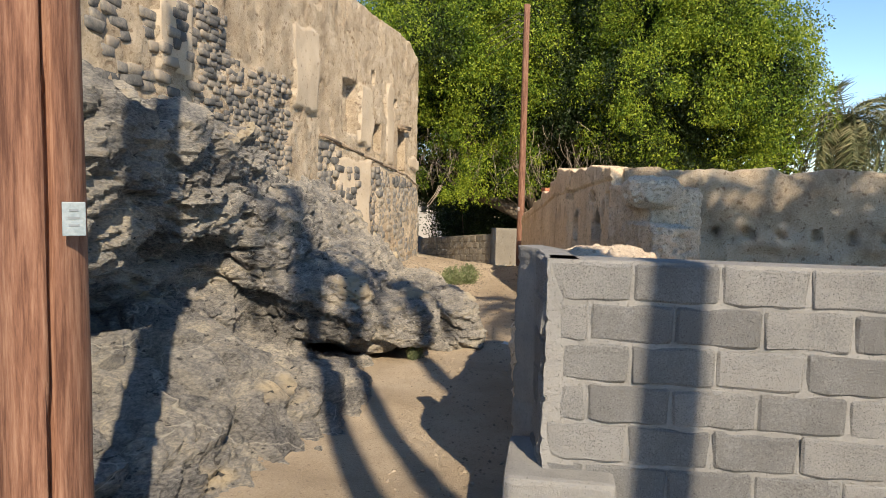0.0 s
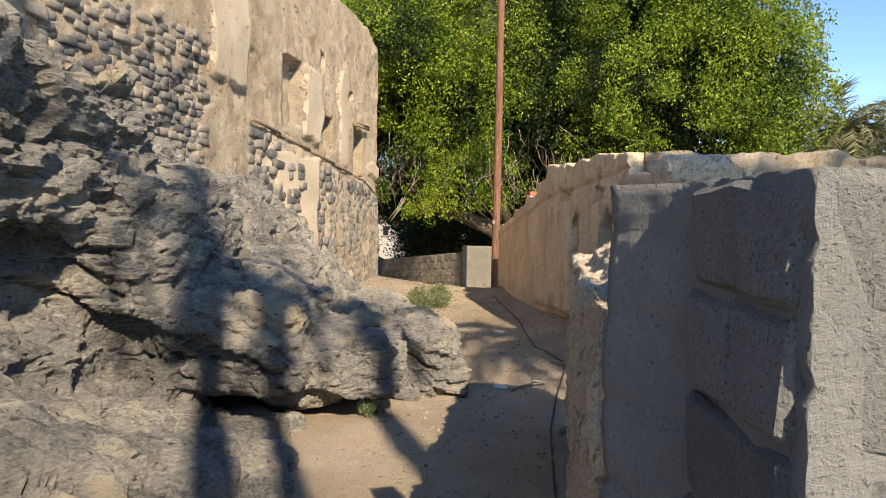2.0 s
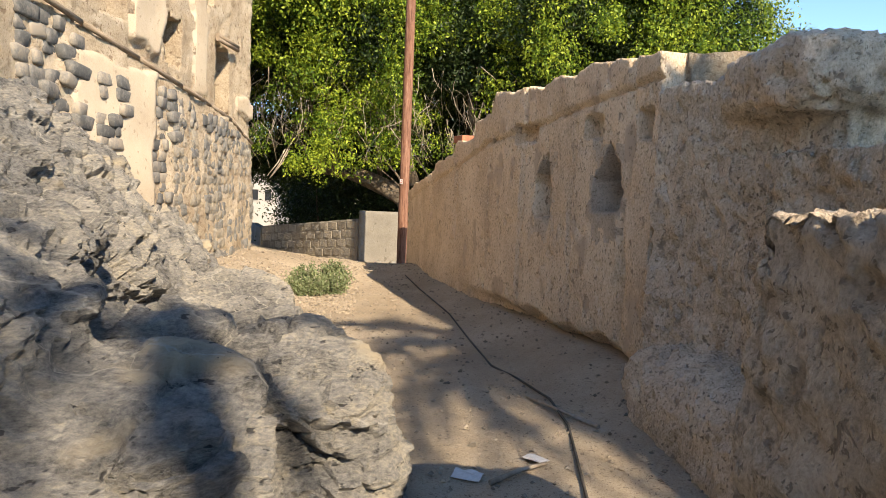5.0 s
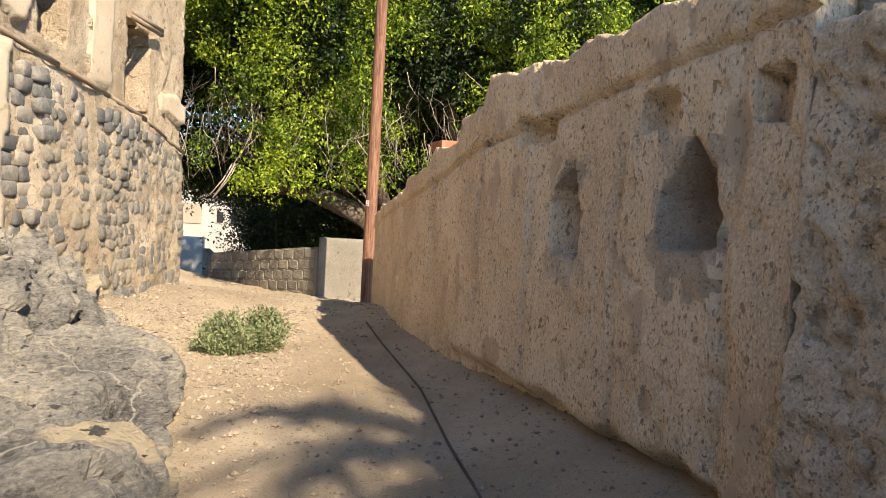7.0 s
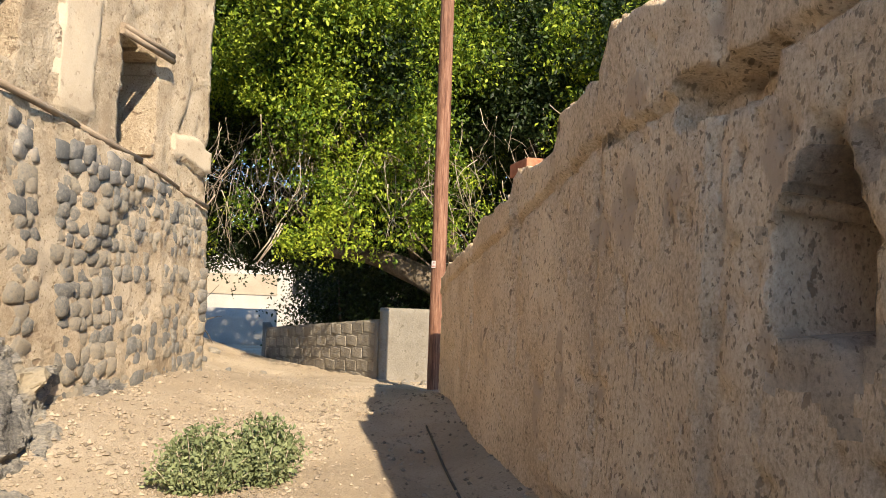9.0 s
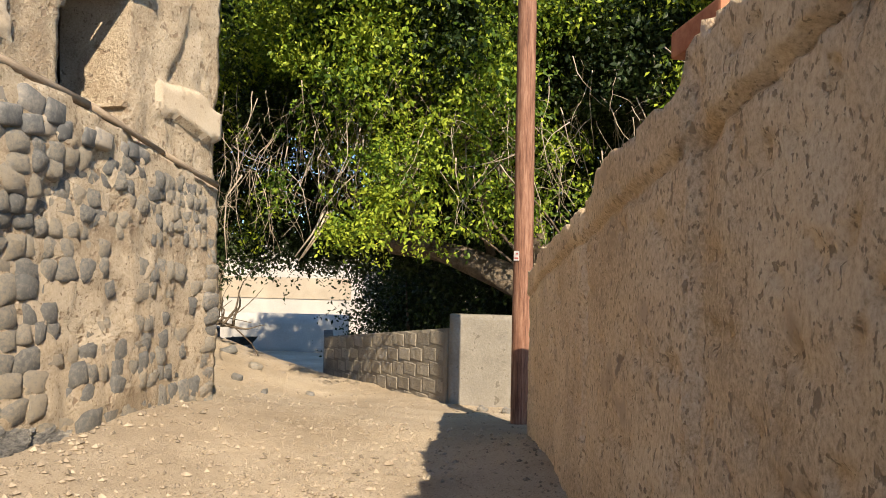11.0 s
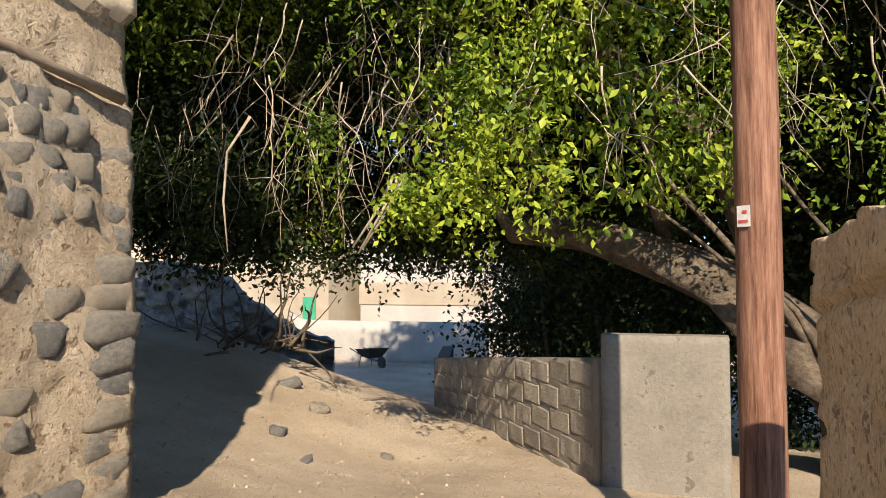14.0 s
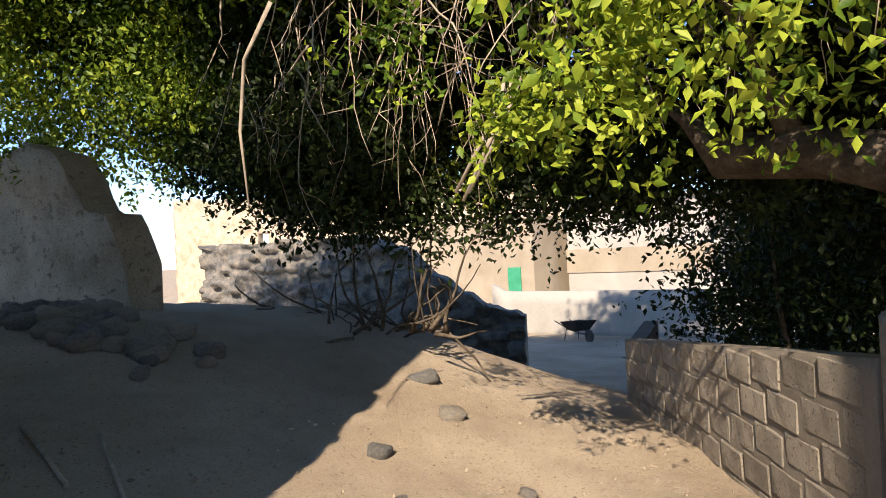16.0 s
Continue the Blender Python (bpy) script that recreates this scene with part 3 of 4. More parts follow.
# ---- far block wall, ruins, yard ----
FAR = Line([(-1.78, 21.0), (-4.6, 25.0)])
far_blocks = slab_wall("wall_block_far", FAR, lambda s: -1.9, lambda s: 0.04 - 0.105 * s, 0.18, OLD_MORTAR, 0.1, lambda s, z: 0.005 * fbm(Vector((s * 5, z * 5, 8))), label="concrete block garden wall")
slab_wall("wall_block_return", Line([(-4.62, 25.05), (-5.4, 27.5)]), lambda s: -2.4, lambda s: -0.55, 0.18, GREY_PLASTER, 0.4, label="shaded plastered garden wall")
slab_wall("wall_block_pier", Line([(-0.90, 21.02), (-1.76, 20.98)]), lambda s: -1.5, lambda s: 0.21, 0.2, GREY_PLASTER, 0.06, lambda s, z: 0.008 * fbm(Vector((s * 4, z * 4, 5))), label="plastered block wall end")
slab_wall("wall_ruin_left", Line([(-8.1, 21.3), (-13, 20.2)]), lambda s: -1.0, lambda s: 0.6 + 0.5 * smooth(0, 0.3, s) + 0.75 * smooth(0.3, 1.1, s) + 0.2 * fbm(Vector((s * 2.5, 0, 0))), 0.45, MUD_HOUSE, 0.08, lambda s, z: 0.1 * fbm(Vector((s * 1.5, z * 1.5, 41))), label="shaded ruined mud wall")
slab_wall("wall_stone_yard", Line([(-9.2, 30.4), (-11.2, 29.4), (-18, 28.5)]), lambda s: -2.8, lambda s: -0.85 + 1.9 * smooth(-0.3, 4.0, s) + 0.12 * fbm(Vector((s * 2, 0, 3))), 0.6, COBBLE_MANY, 0.06, lambda s, z: 0.06 * fbm(Vector((s * 2, z * 3, 0))) + 0.16 * (noise.cell(Vector((s * 3 + 7 * (math.floor(z * 6) % 5), 0, z * 6))) - 0.5), label="dark rubble stone wall")
slab_wall("wall_yard", Line([(-8.5, 40.5), (-16.5, 40)]), lambda s: -2.8, lambda s: -0.95 + 0.3 * smooth(7.4, 8, s), 0.2, WHITE_WALL, 0.5, label="pale plastered yard wall")
slab_wall("wall_far_ruin", Line([(-20, 54), (-48, 46)]), lambda s: -2.8, lambda s: 5.2 + 1.0 * fbm(Vector((s * 0.3, 0, 0))), 0.6, MUD_HOUSE, 0.22, lambda s, z: 0.12 * fbm(Vector((s, z, 2))), lambda s, z: any(a < s < b and c < z < d for a, b, c, d in ((4, 5.0, 0.5, 1.8), (8, 8.9, -0.5, 0.9), (13, 14.2, 0.0, 1.3), (17.5, 18.6, -0.4, 1.2), (21, 21.8, 1.5, 2.6), (11, 11.7, 2.2, 3))), label="sunlit ruined mud house with window holes")

house2 = tagged(new("white_house"), "whitewashed flat-roofed house with a yellow band beyond the yard", "house")
part("wall", box_bm(-17.5, -8.2, 48, 56, -2.8, 2.6, 0.03), WHITE_WALL, house2)
part("band", box_bm(-17.53, -10.5, 47.94, 48.0, -0.6, 0.5), YELLOW_WALL, house2, "yellow painted band")
part("roof", box_bm(-17.7, -8.0, 47.8, 56.2, 2.6, 2.75, 0.02), WHITE_WALL, house2)
for wx in (-9.7, -8.95):
    wnd = part("window", box_bm(wx, wx + 0.45, 47.93, 48.0, -0.55, 0.15), WHITE_WALL, house2)
    part("pane", box_bm(wx + 0.05, wx + 0.4, 47.91, 47.93, -0.5, 0.1), DARK_GLASS, wnd)
shed = tagged(new("yellow_house"), "low yellow-washed house with a green door", "house")
part("wall", box_bm(-27, -18.2, 46, 52, -2.8, 2.2, 0.03), YELLOW_WALL, shed)
part("door", box_bm(-19.6, -18.9, 45.93, 46.0, -2.6, -0.2, 0.01), GREEN_PAINT, shed, "green painted door")

barrow = tagged(new("wheelbarrow"), "dark steel wheelbarrow standing in the yard", "wheelbarrow")
bt = bmesh.new()
low = [bt.verts.new(c) for c in ((-0.25, -0.3, 0.35), (0.25, -0.3, 0.35), (0.25, 0.25, 0.35), (-0.25, 0.25, 0.35))]
rim = [bt.verts.new(c) for c in ((-0.42, -0.5, 0.68), (0.42, -0.5, 0.68), (0.42, 0.42, 0.62), (-0.42, 0.42, 0.62))]
for k in range(4):
    bt.faces.new((low[k], low[(k + 1) % 4], rim[(k + 1) % 4], rim[k]))
bt.faces.new(low[::-1])
bmesh.ops.solidify(bt, geom=bt.faces[:], thickness=0.02)
part("tray", bt, STEEL, barrow)
for sx in (-0.24, 0.24):
    part("handle", tube([(sx * 0.4, -0.65, 0.25), (sx, 0.1, 0.36), (sx * 1.2, 0.95, 0.6)], [0.02] * 3, 6), STEEL, barrow)
    part("leg", tube([(sx, 0.3, 0.4), (sx * 1.1, 0.42, 0.0)], [0.016] * 2, 6), STEEL, barrow)
part("wheel", tube([(-0.04, -0.65, 0.2), (0.04, -0.65, 0.2)], [0.2, 0.2], 16), RUBBER, barrow)
barrow.matrix_basis = pose(-12.2, 38.5, ground_z(-12.2, 38.5), 0, 0, 60)

# ---- poles and wires ----
post = tagged(new("utility_pole"), "red-brown wooden utility pole close by the path", "pole")
shaft = part("shaft", tube([(-1.395, 1.75, -0.3 + 0.25 * k) for k in range(31)], [0.122 - 0.0006 * k for k in range(31)], 72, 0.04), WOOD, post)
for v in shaft.data.vertices:      # a long drying crack
    a = math.atan2(v.co.y - 1.75, v.co.x + 1.395)
    if abs(a + 0.70 + 0.05 * math.sin(v.co.z * 3)) < 0.05:
        v.co.x -= 0.04
        v.co.y += 0.03
plate = part("plate", box_bm(-0.028, 0.028, -0.004, 0, -0.045, 0.045, 0.003, pose(-1.244, 1.69, 1.385, 0, 0, 36)), TAG, post, "small blue-grey number plate")
for k, wd in enumerate((0.022, 0.03, 0.026)):
    part("writing", box_bm(-wd / 2, wd / 2, -0.006, -0.0045, 0.02 - 0.02 * k, 0.026 - 0.02 * k, 0, pose(-1.244, 1.69, 1.385, 0, 0, 36)), PRINT, plate)
pole = tagged(new("utility_pole"), "reddish wooden utility pole at the wall's end", "pole")
part("shaft", tube([(-0.825 - 0.0005 * k, 19.1, -0.95 + 0.256 * k) for k in range(29)], [0.098 - 0.0006 * k for k in range(29)], 18, 0.05), WOOD, pole)
stick = part("plate", box_bm(-0.032, 0.032, -0.002, 0, -0.045, 0.045, 0.0, pose(-0.888, 19.022, 0.87, 0, 0, -40)), PAPER, pole, "small white paper tag with red writing")
for k, (a, b) in enumerate(((-0.004, 0.018), (-0.024, 0.022))):
    part("writing", box_bm(a, b, -0.004, -0.0025, 0.012 - 0.04 * k, 0.024 - 0.04 * k, 0, pose(-0.888, 19.022, 0.87, 0, 0, -40)), RED_PRINT, stick)
for k in range(5):
    z = 5.95 - 0.16 * k
    part("bracket", tube([(-0.88, 19.1, z), (-1.02, 19.08, z), (-1.05, 19.08, z + 0.06)], [0.012, 0.012, 0.016], 6), STEEL, pole)
for k in range(5):
    z = 6.0 - 0.16 * k
    pts = [(-1.05 - 7 * t, 19.08 + 7.2 * t, z - 0.9 * t - 1.6 * t * (1 - t)) for t in (0, 0.15, 0.3, 0.45, 0.6, 0.8, 1.0)]
    tagged(part("overhead_wire", tube(pts, [0.009] * 7, 5), RUBBER, None), "thin dark overhead wire running from the pole", "wire", "overhead wires")

# ---- trees ----
rng = np.random.default_rng(5)


def tufts(blobs, count, rng, size=0.42, per=26):
    """Leafy tufts scattered through ellipsoids, thickest near their skin."""
    out = []
    total = sum((b[3] * b[4] * b[5]) ** (2 / 3) for b in blobs)
    for x, y, z, rx, ry, rz in blobs:
        k = max(8, int(count * (rx * ry * rz) ** (2 / 3) / total))
        d = rng.normal(0, 1, (k, 3))
        d /= np.linalg.norm(d, axis=1, keepdims=True)
        d *= rng.uniform(0.2, 1.05, (k, 1)) ** 0.45
        c = np.array([x, y, z]) + d * np.array([rx, ry, rz])
        c = np.repeat(c, per, axis=0)
        c = c + rng.normal(0, 1, c.shape) * size * rng.uniform(0.5, 1.2, (len(c), 1)) * np.array([0.8, 0.8, 1.0])
        out.append(c)
    return np.concatenate(out)


big_tree = tagged(new("tree"), "huge spreading evergreen tree overhanging the path", "tree")
BLOBS = [(-2.5, 22.8, 3.9, 3.0, 2.4, 2.4), (-2.5, 23.2, 7.2, 3.4, 2.8, 3.0), (4.6, 21.6, 4.2, 2.3, 2.0, 2.4), (2.2, 23.2, 7.2, 3.3, 2.8, 2.0), (-5.8, 23.8, 3.4, 2.3, 2.0, 1.9), (-1.9, 20.7, 3.5, 0.9, 0.7, 1.7), (-7.6, 24.6, 4.2, 2.0, 2.0, 2.0), (-5.5, 25, 6.6, 2.6, 2.2, 2.4), (-8.3, 22.9, 3.8, 1.7, 1.5, 1.8), (-6.8, 22.4, 3.2, 1.6, 1.2, 1.2), (5.7, 21.2, 4.4, 1.5, 1.4, 1.9), (4.2, 22.2, 6.4, 2.2, 1.8, 1.5), (-9.4, 21.8, 3.9, 1.5, 1.2, 1.7), (-10.2, 23.6, 4.4, 1.8, 1.6, 2.2), (2.2, 21.0, 2.6, 1.2, 0.7, 1.5), (-3.7, 19.7, 5.4, 1.8, 1.0, 1.0), (-6.0, 19.9, 5.2, 2.2, 1.0, 1.1), (-8.6, 20.4, 5.2, 2.0, 1.2, 1.3), (2.0, 20.3, 4.2, 1.5, 0.8, 1.1), (-11.0, 21.2, 5.0, 2.2, 1.5, 1.9), (-9.6, 20.8, 4.9, 1.4, 1.0, 1.2)]


def clusters(blobs, count, rng, bare=0.1):
    """Leaf bunches on the skin of ellipsoids, hanging a little, with gaps between them."""
    out = []
    total = sum((b[3] * b[4] * b[5]) ** (2 / 3) for b in blobs)
    for x, y, z, rx, ry, rz in blobs:
        for _ in range(max(8, int(count * (rx * ry * rz) ** (2 / 3) / total))):
            d = rng.normal(0, 1, 3)
            d /= np.linalg.norm(d)
            c = np.array([x, y, z]) + d * np.array([rx, ry, rz]) * rng.uniform(0.72, 1.14)
            if c[2] < (3.5 if c[0] < -2.9 else 2.7) + 0.6 * math.sin(c[0] * 2.3) and c[1] < 24 and -7.5 < c[0] < 0.9 and rng.uniform() > bare:
                continue
            size = rng.uniform(0.26, 0.7)
            n_ = int(560 * size)
            p = rng.normal(0, 1, (n_, 3))
            p *= 1.45 * size * rng.uniform(0.05, 1, (n_, 1)) ** 0.45 / np.linalg.norm(p, axis=1, keepdims=True)
            p[:, 2] -= 0.45 * (p[:, 0] ** 2 + p[:, 1] ** 2) / size
            out.append(c + p)
    return np.concatenate(out)


def behind(c):
    """Leaves out what would hang in the open space under the crown's front."""
    keep = (c[:, 2] > 2.9) | (c[:, 0] > 1.2) | (c[:, 0] < -5.6) | (c[:, 1] > 23.4 + 0.12 * np.maximum(0, -c[:, 0] - 3))
    return c[keep]


def core(blobs, f):
    return [(x, y, z, rx * f, ry * f, rz * f) for x, y, z, rx, ry, rz in blobs]


part("crown", leaves_mesh("crown", clusters(BLOBS, 640, rng), 4, 0.04, 0.075, LEAF, rng, 0.8), LEAF, big_tree)
# Dark leaf masses that stand in for the shaded recess in the crown.
HOLLOW_SHADE = [(1.5, 22.8, 4.3, 3.0, 2.2, 2.9), (0.8, 21.6, 3.2, 1.5, 0.8, 1.6), (-0.4, 22.4, 3.4, 1.4, 0.8, 1.8)]
under = core(BLOBS, 0.72) + HOLLOW_SHADE + [(-6.3, 23.3, 1.0, 0.9, 0.6, 0.3), (-5.3, 24.3, 1.0, 0.7, 0.4, 0.3), (-4.3, 25.2, 0.95, 0.5, 0.4, 0.25), (-7.2, 23.2, 1.3, 0.8, 0.6, 0.35), (-2.8, 24.4, 1.7, 2.6, 0.8, 0.9), (-5.6, 23.4, 1.6, 2.2, 1.6, 0.75), (-7.8, 23.8, 2.3, 1.6, 1.5, 1.1), (1.2, 23.4, 2.2, 2.6, 1.5, 1.0), (-1, 24.8, 4.5, 5.5, 0.8, 3.8), (-1.5, 26, 3.8, 6.5, 0.7, 3.2), (2.5, 21.6, 2.6, 2.6, 1.2, 1.2), (-4.5, 25.0, 1.75, 3.0, 0.8, 0.8), (-6.4, 22.4, 2.0, 2.0, 1.0, 0.6), (-4.2, 21.9, 2.1, 1.6, 0.9, 0.6), (-3.6, 24.2, 1.35, 2.0, 0.8, 0.5), (-6.4, 23.4, 1.45, 2.0, 1.2, 0.5), (-7.6, 23.6, 1.8, 1.6, 1.2, 0.8), (-9.2, 23.4, 2.4, 1.4, 1.2, 0.9)]
part("inner_crown", leaves_mesh("inner_crown", behind(tufts(under, 4600, rng, 0.22, 20)), 5, 0.07, 0.085, LEAF_SHADE_DARK, rng), LEAF_SHADE_DARK, big_tree, "inner foliage with the crown's shade in its dark leaf colour")
# Backing sheets of leaves; their dark colour paints the shade behind the crown.
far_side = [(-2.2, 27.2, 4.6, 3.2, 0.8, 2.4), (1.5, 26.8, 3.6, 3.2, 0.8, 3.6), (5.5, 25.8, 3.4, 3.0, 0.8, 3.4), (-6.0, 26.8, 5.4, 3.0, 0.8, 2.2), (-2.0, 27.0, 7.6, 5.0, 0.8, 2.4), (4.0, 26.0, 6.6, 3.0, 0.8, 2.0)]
part("far_crown", leaves_mesh("far_crown", tufts(far_side, 1500, rng, 0.3, 12), 3, 0.15, 0.26, LEAF_SHADE_DARK, rng), LEAF_SHADE_DARK, big_tree, "dense far-side foliage, its leaf colour darkened for shade")
veil = [(-0.2, 21.3, 1.9, 0.8, 0.35, 0.9), (-1.2, 21.7, 2.3, 0.8, 0.4, 0.8), (0.9, 21.2, 1.3, 0.8, 0.4, 0.9), (-2.1, 22.2, 2.2, 0.8, 0.4, 0.6)]
part("low_foliage", leaves_mesh("low_foliage", tufts(veil, 34, rng, 0.18, 14), 5, 0.08, 0.062, LEAF, rng, 0.8), LEAF, big_tree, "green hanging foliage in front of the trunk")
part("trunk", tube([(0.35, 22.0, -1.4), (0.1, 22.0, -0.6), (-0.3, 22.1, 0.05), (-0.9, 22.35, 0.55), (-1.6, 22.65, 0.9), (-2.3, 22.95, 1.08), (-2.95, 23.25, 1.17), (-3.3, 23.4, 1.5), (-4.2, 23.8, 2.4)], [0.4, 0.34, 0.27, 0.21, 0.175, 0.16, 0.15, 0.06, 0.04], 14, 0.7), BARK, big_tree)


def wander(p, way, length, steps, wild, pull, rng):
    pts, way = [Vector(p)], Vector(way).normalized()
    for _ in range(steps):
        way = (way + Vector(rng.normal(0, wild, 3)) + Vector((0, 0, pull))).normalized()
        pts.append(pts[-1] + way * length / steps)
    return pts


for k, (p, way, ln_, r) in enumerate((((0.0, 22.1, -0.2), (0.3, 0.1, 1), 4.5, 0.22), ((-0.6, 22.6, 0.8), (-0.5, 0.2, 1), 4.5, 0.16), ((0.3, 22.4, 0.2), (0.9, -0.1, 1), 4.0, 0.15), ((-2.4, 23.0, 1.1), (-0.2, -0.3, 1), 3.2, 0.09), ((-2.8, 23.2, 1.2), (-0.6, 0.6, 1.2), 3.5, 0.09), ((-1.4, 22.7, 1.0), (-0.3, -0.8, 0.8), 2.6, 0.07), ((0.0, 21.9, -0.2), (0.4, -0.5, 1), 3.0, 0.05), ((-0.2, 21.9, -0.1), (-0.3, -0.5, 1), 2.8, 0.04), ((-0.1, 21.9, -0.2), (-0.6, -0.3, 1), 2.6, 0.03), ((0.1, 21.8, -0.3), (0.1, -0.6, 1), 2.6, 0.03))):
    part("limb", tube(wander(p, way, ln_, 8, 0.16, 0.02, rng), list(np.linspace(r, r * 0.25, 9)), 8, 0.3), BARK, big_tree)


def merged(name, tubes):
    bm = bmesh.new()
    for t in tubes:
        me = bpy.data.meshes.new("piece")
        t.to_mesh(me)
        t.free()
        bm.from_mesh(me)
        bpy.data.meshes.remove(me)
    return bm


twigs = []
for k in range(320):        # bare hanging twigs below the crown
    x = rng.uniform(-6.5, 1.6)
    p = (x, rng.uniform(20.4, 22.6) + 0.18 * max(0, -x - 2), rng.uniform(1.9, 3.4))
    pts = wander(p, (rng.normal(0, 0.4), rng.normal(-0.2, 0.3), -1), rng.uniform(0.5, 1.3), 7, 0.16, -0.05, rng)
    twigs.append(tube(pts, list(np.linspace(rng.uniform(0.004, 0.011), 0.0025, 8)), 4))
    for _ in range(2):
        q = pts[int(rng.integers(2, 6))]
        twigs.append(tube(wander(q, rng.normal(0, 1, 3) + np.array([0, 0, -0.6]), rng.uniform(0.15, 0.4), 3, 0.25, 0, rng), [0.0035, 0.003, 0.0022, 0.0015], 4))
for dx in (0.0, 0.04, -0.05):      # broken pale branch ends
    twigs.append(tube([(-3.3 + dx, 20.9, 1.45), (-3.45 + dx, 20.88, 1.15), (-3.66 + dx, 20.88, 0.82 + abs(dx))], [0.014, 0.013, 0.009], 6))
twigs.append(tube([(-4.0, 19.9, 1.75), (-4.15, 19.85, 1.5), (-4.14, 19.8, 1.15), (-4.1, 19.8, 0.8)], [0.012, 0.01, 0.008, 0.004], 6))
ob = part("twig_tangle", merged("twigs", twigs), TWIG, big_tree, "bare pale hanging twigs")
ob["kind"] = "stuff"
sprays = []
for cx, cy, cz, hx, hz, n_ in ((-2.6, 20.6, 1.6, 0.22, 0.5, 70), (-3.1, 20.6, 1.12, 0.16, 0.2, 30), (-3.85, 20.6, 1.65, 0.12, 0.28, 18), (-2.3, 20.7, 2.1, 0.5, 0.35, 55), (-1.3, 21.2, 2.2, 0.6, 0.5, 26), (-3.1, 20.7, 2.6, 0.8, 0.3, 30), (-0.4, 21.6, 1.8, 0.5, 0.7, 22)):
    sprays.append(np.array([cx, cy, cz]) + rng.normal(0, 0.6, (n_, 3)) * np.array([hx, 0.25, hz]))
part("sunlit_sprays", leaves_mesh("sunlit_sprays", np.concatenate(sprays), 22, 0.06, 0.058, LEAF, rng), LEAF, big_tree, "bright yellow-green hanging leaf sprays")

hedge = tagged(new("shrub_thicket"), "dark leafy thicket behind the garden wall", "shrub")
part("leaves", leaves_mesh("thicket", tufts([(-2.6, 26.5, -0.2, 2.0, 1.2, 1.3), (0.6, 25.5, 0.3, 2.4, 1.2, 1.8), (3.6, 25, 0.6, 2.6, 1.2, 2.2), (-3.6, 28.5, -0.4, 1.2, 1.0, 1.0)], 560, rng), 5, 0.1, 0.09, LEAF_SHADE_DARK, rng), LEAF_SHADE_DARK, hedge)
for k in range(9):
    p = (rng.uniform(-3.4, 3), rng.uniform(25.2, 26.4), -1.6)
    part("stem", tube(wander(p, (rng.normal(0, 0.2), 0, 1), 2.2, 5, 0.12, 0.1, rng), [0.05, 0.045, 0.04, 0.03, 0.02, 0.012], 6), BARK, hedge)


yard_tree = tagged(new("tree"), "dark leafy tree at the edge of the yard", "tree")
part("crown", leaves_mesh("yard_crown", clusters([(-3.9, 32.5, 1.6, 1.8, 1.8, 2.4), (-2.4, 31.5, 2.2, 2.0, 1.6, 2.6), (-1.0, 30.5, 2.0, 2.4, 1.6, 2.4)], 190, rng, 1.0), 3, 0.04, 0.09, LEAF_SHADE_DARK, rng), LEAF_SHADE_DARK, yard_tree)
part("trunk", tube([(-3.4, 32, -2.6), (-3.3, 32, -1), (-3.4, 32, 0.5), (-3.7, 32.2, 2)], [0.2, 0.16, 0.13, 0.06], 8, 0.3), BARK, yard_tree)
dead = tagged(new("dead_branch"), "bare dead branches lying on the mound's crest", "branch")
for k in range(44):
    p = (-6.3 + rng.normal(0, 0.5), 22.9 + rng.normal(0, 0.25), ground_z(-6.3, 22.9) + 0.05)
    part("twig", tube(wander(p, (rng.normal(-0.1, 0.8), rng.normal(0, 0.4), rng.uniform(0.15, 0.8)), rng.uniform(0.5, 1.4), 7, 0.24, -0.03, rng), list(np.linspace(rng.uniform(0.008, 0.028), 0.004, 8)), 5), BARK, dead)


def frond(length, rng, leaflets=34):
    """One feather frond along +x, drooping."""
    verts, faces = [], []
    for k in range(leaflets):
        t = (k + 1) / leaflets
        x, z = length * t * (1 - 0.12 * t), 0.55 * length * t * (1 - t) - 0.38 * length * t ** 2.5
        reach = 0.24 * length * (1 - 0.75 * abs(t - 0.4)) * rng.uniform(0.8, 1.1)
        for side in (-1, 1):
            i = len(verts)
            verts += [(x, 0, z), (x + 0.065, 0, z), (x + reach * 0.75, side * reach * 0.65, z + reach * rng.uniform(-0.5, 0.25))]
            faces.append((i, i + 1, i + 2))
    for k in range(8):
        t0, t1 = k / 8, (k + 1) / 8
        i = len(verts)
        for t in (t0, t1):
            x, z = length * t * (1 - 0.12 * t), 0.55 * length * t * (1 - t) - 0.38 * length * t ** 2.5
            verts += [(x, -0.02, z), (x, 0.02, z), (x, 0, z - 0.025)]
        faces += [(i, i + 1, i + 4, i + 3), (i + 1, i + 2, i + 5, i + 4), (i + 2, i, i + 3, i + 5)]
    return verts, faces


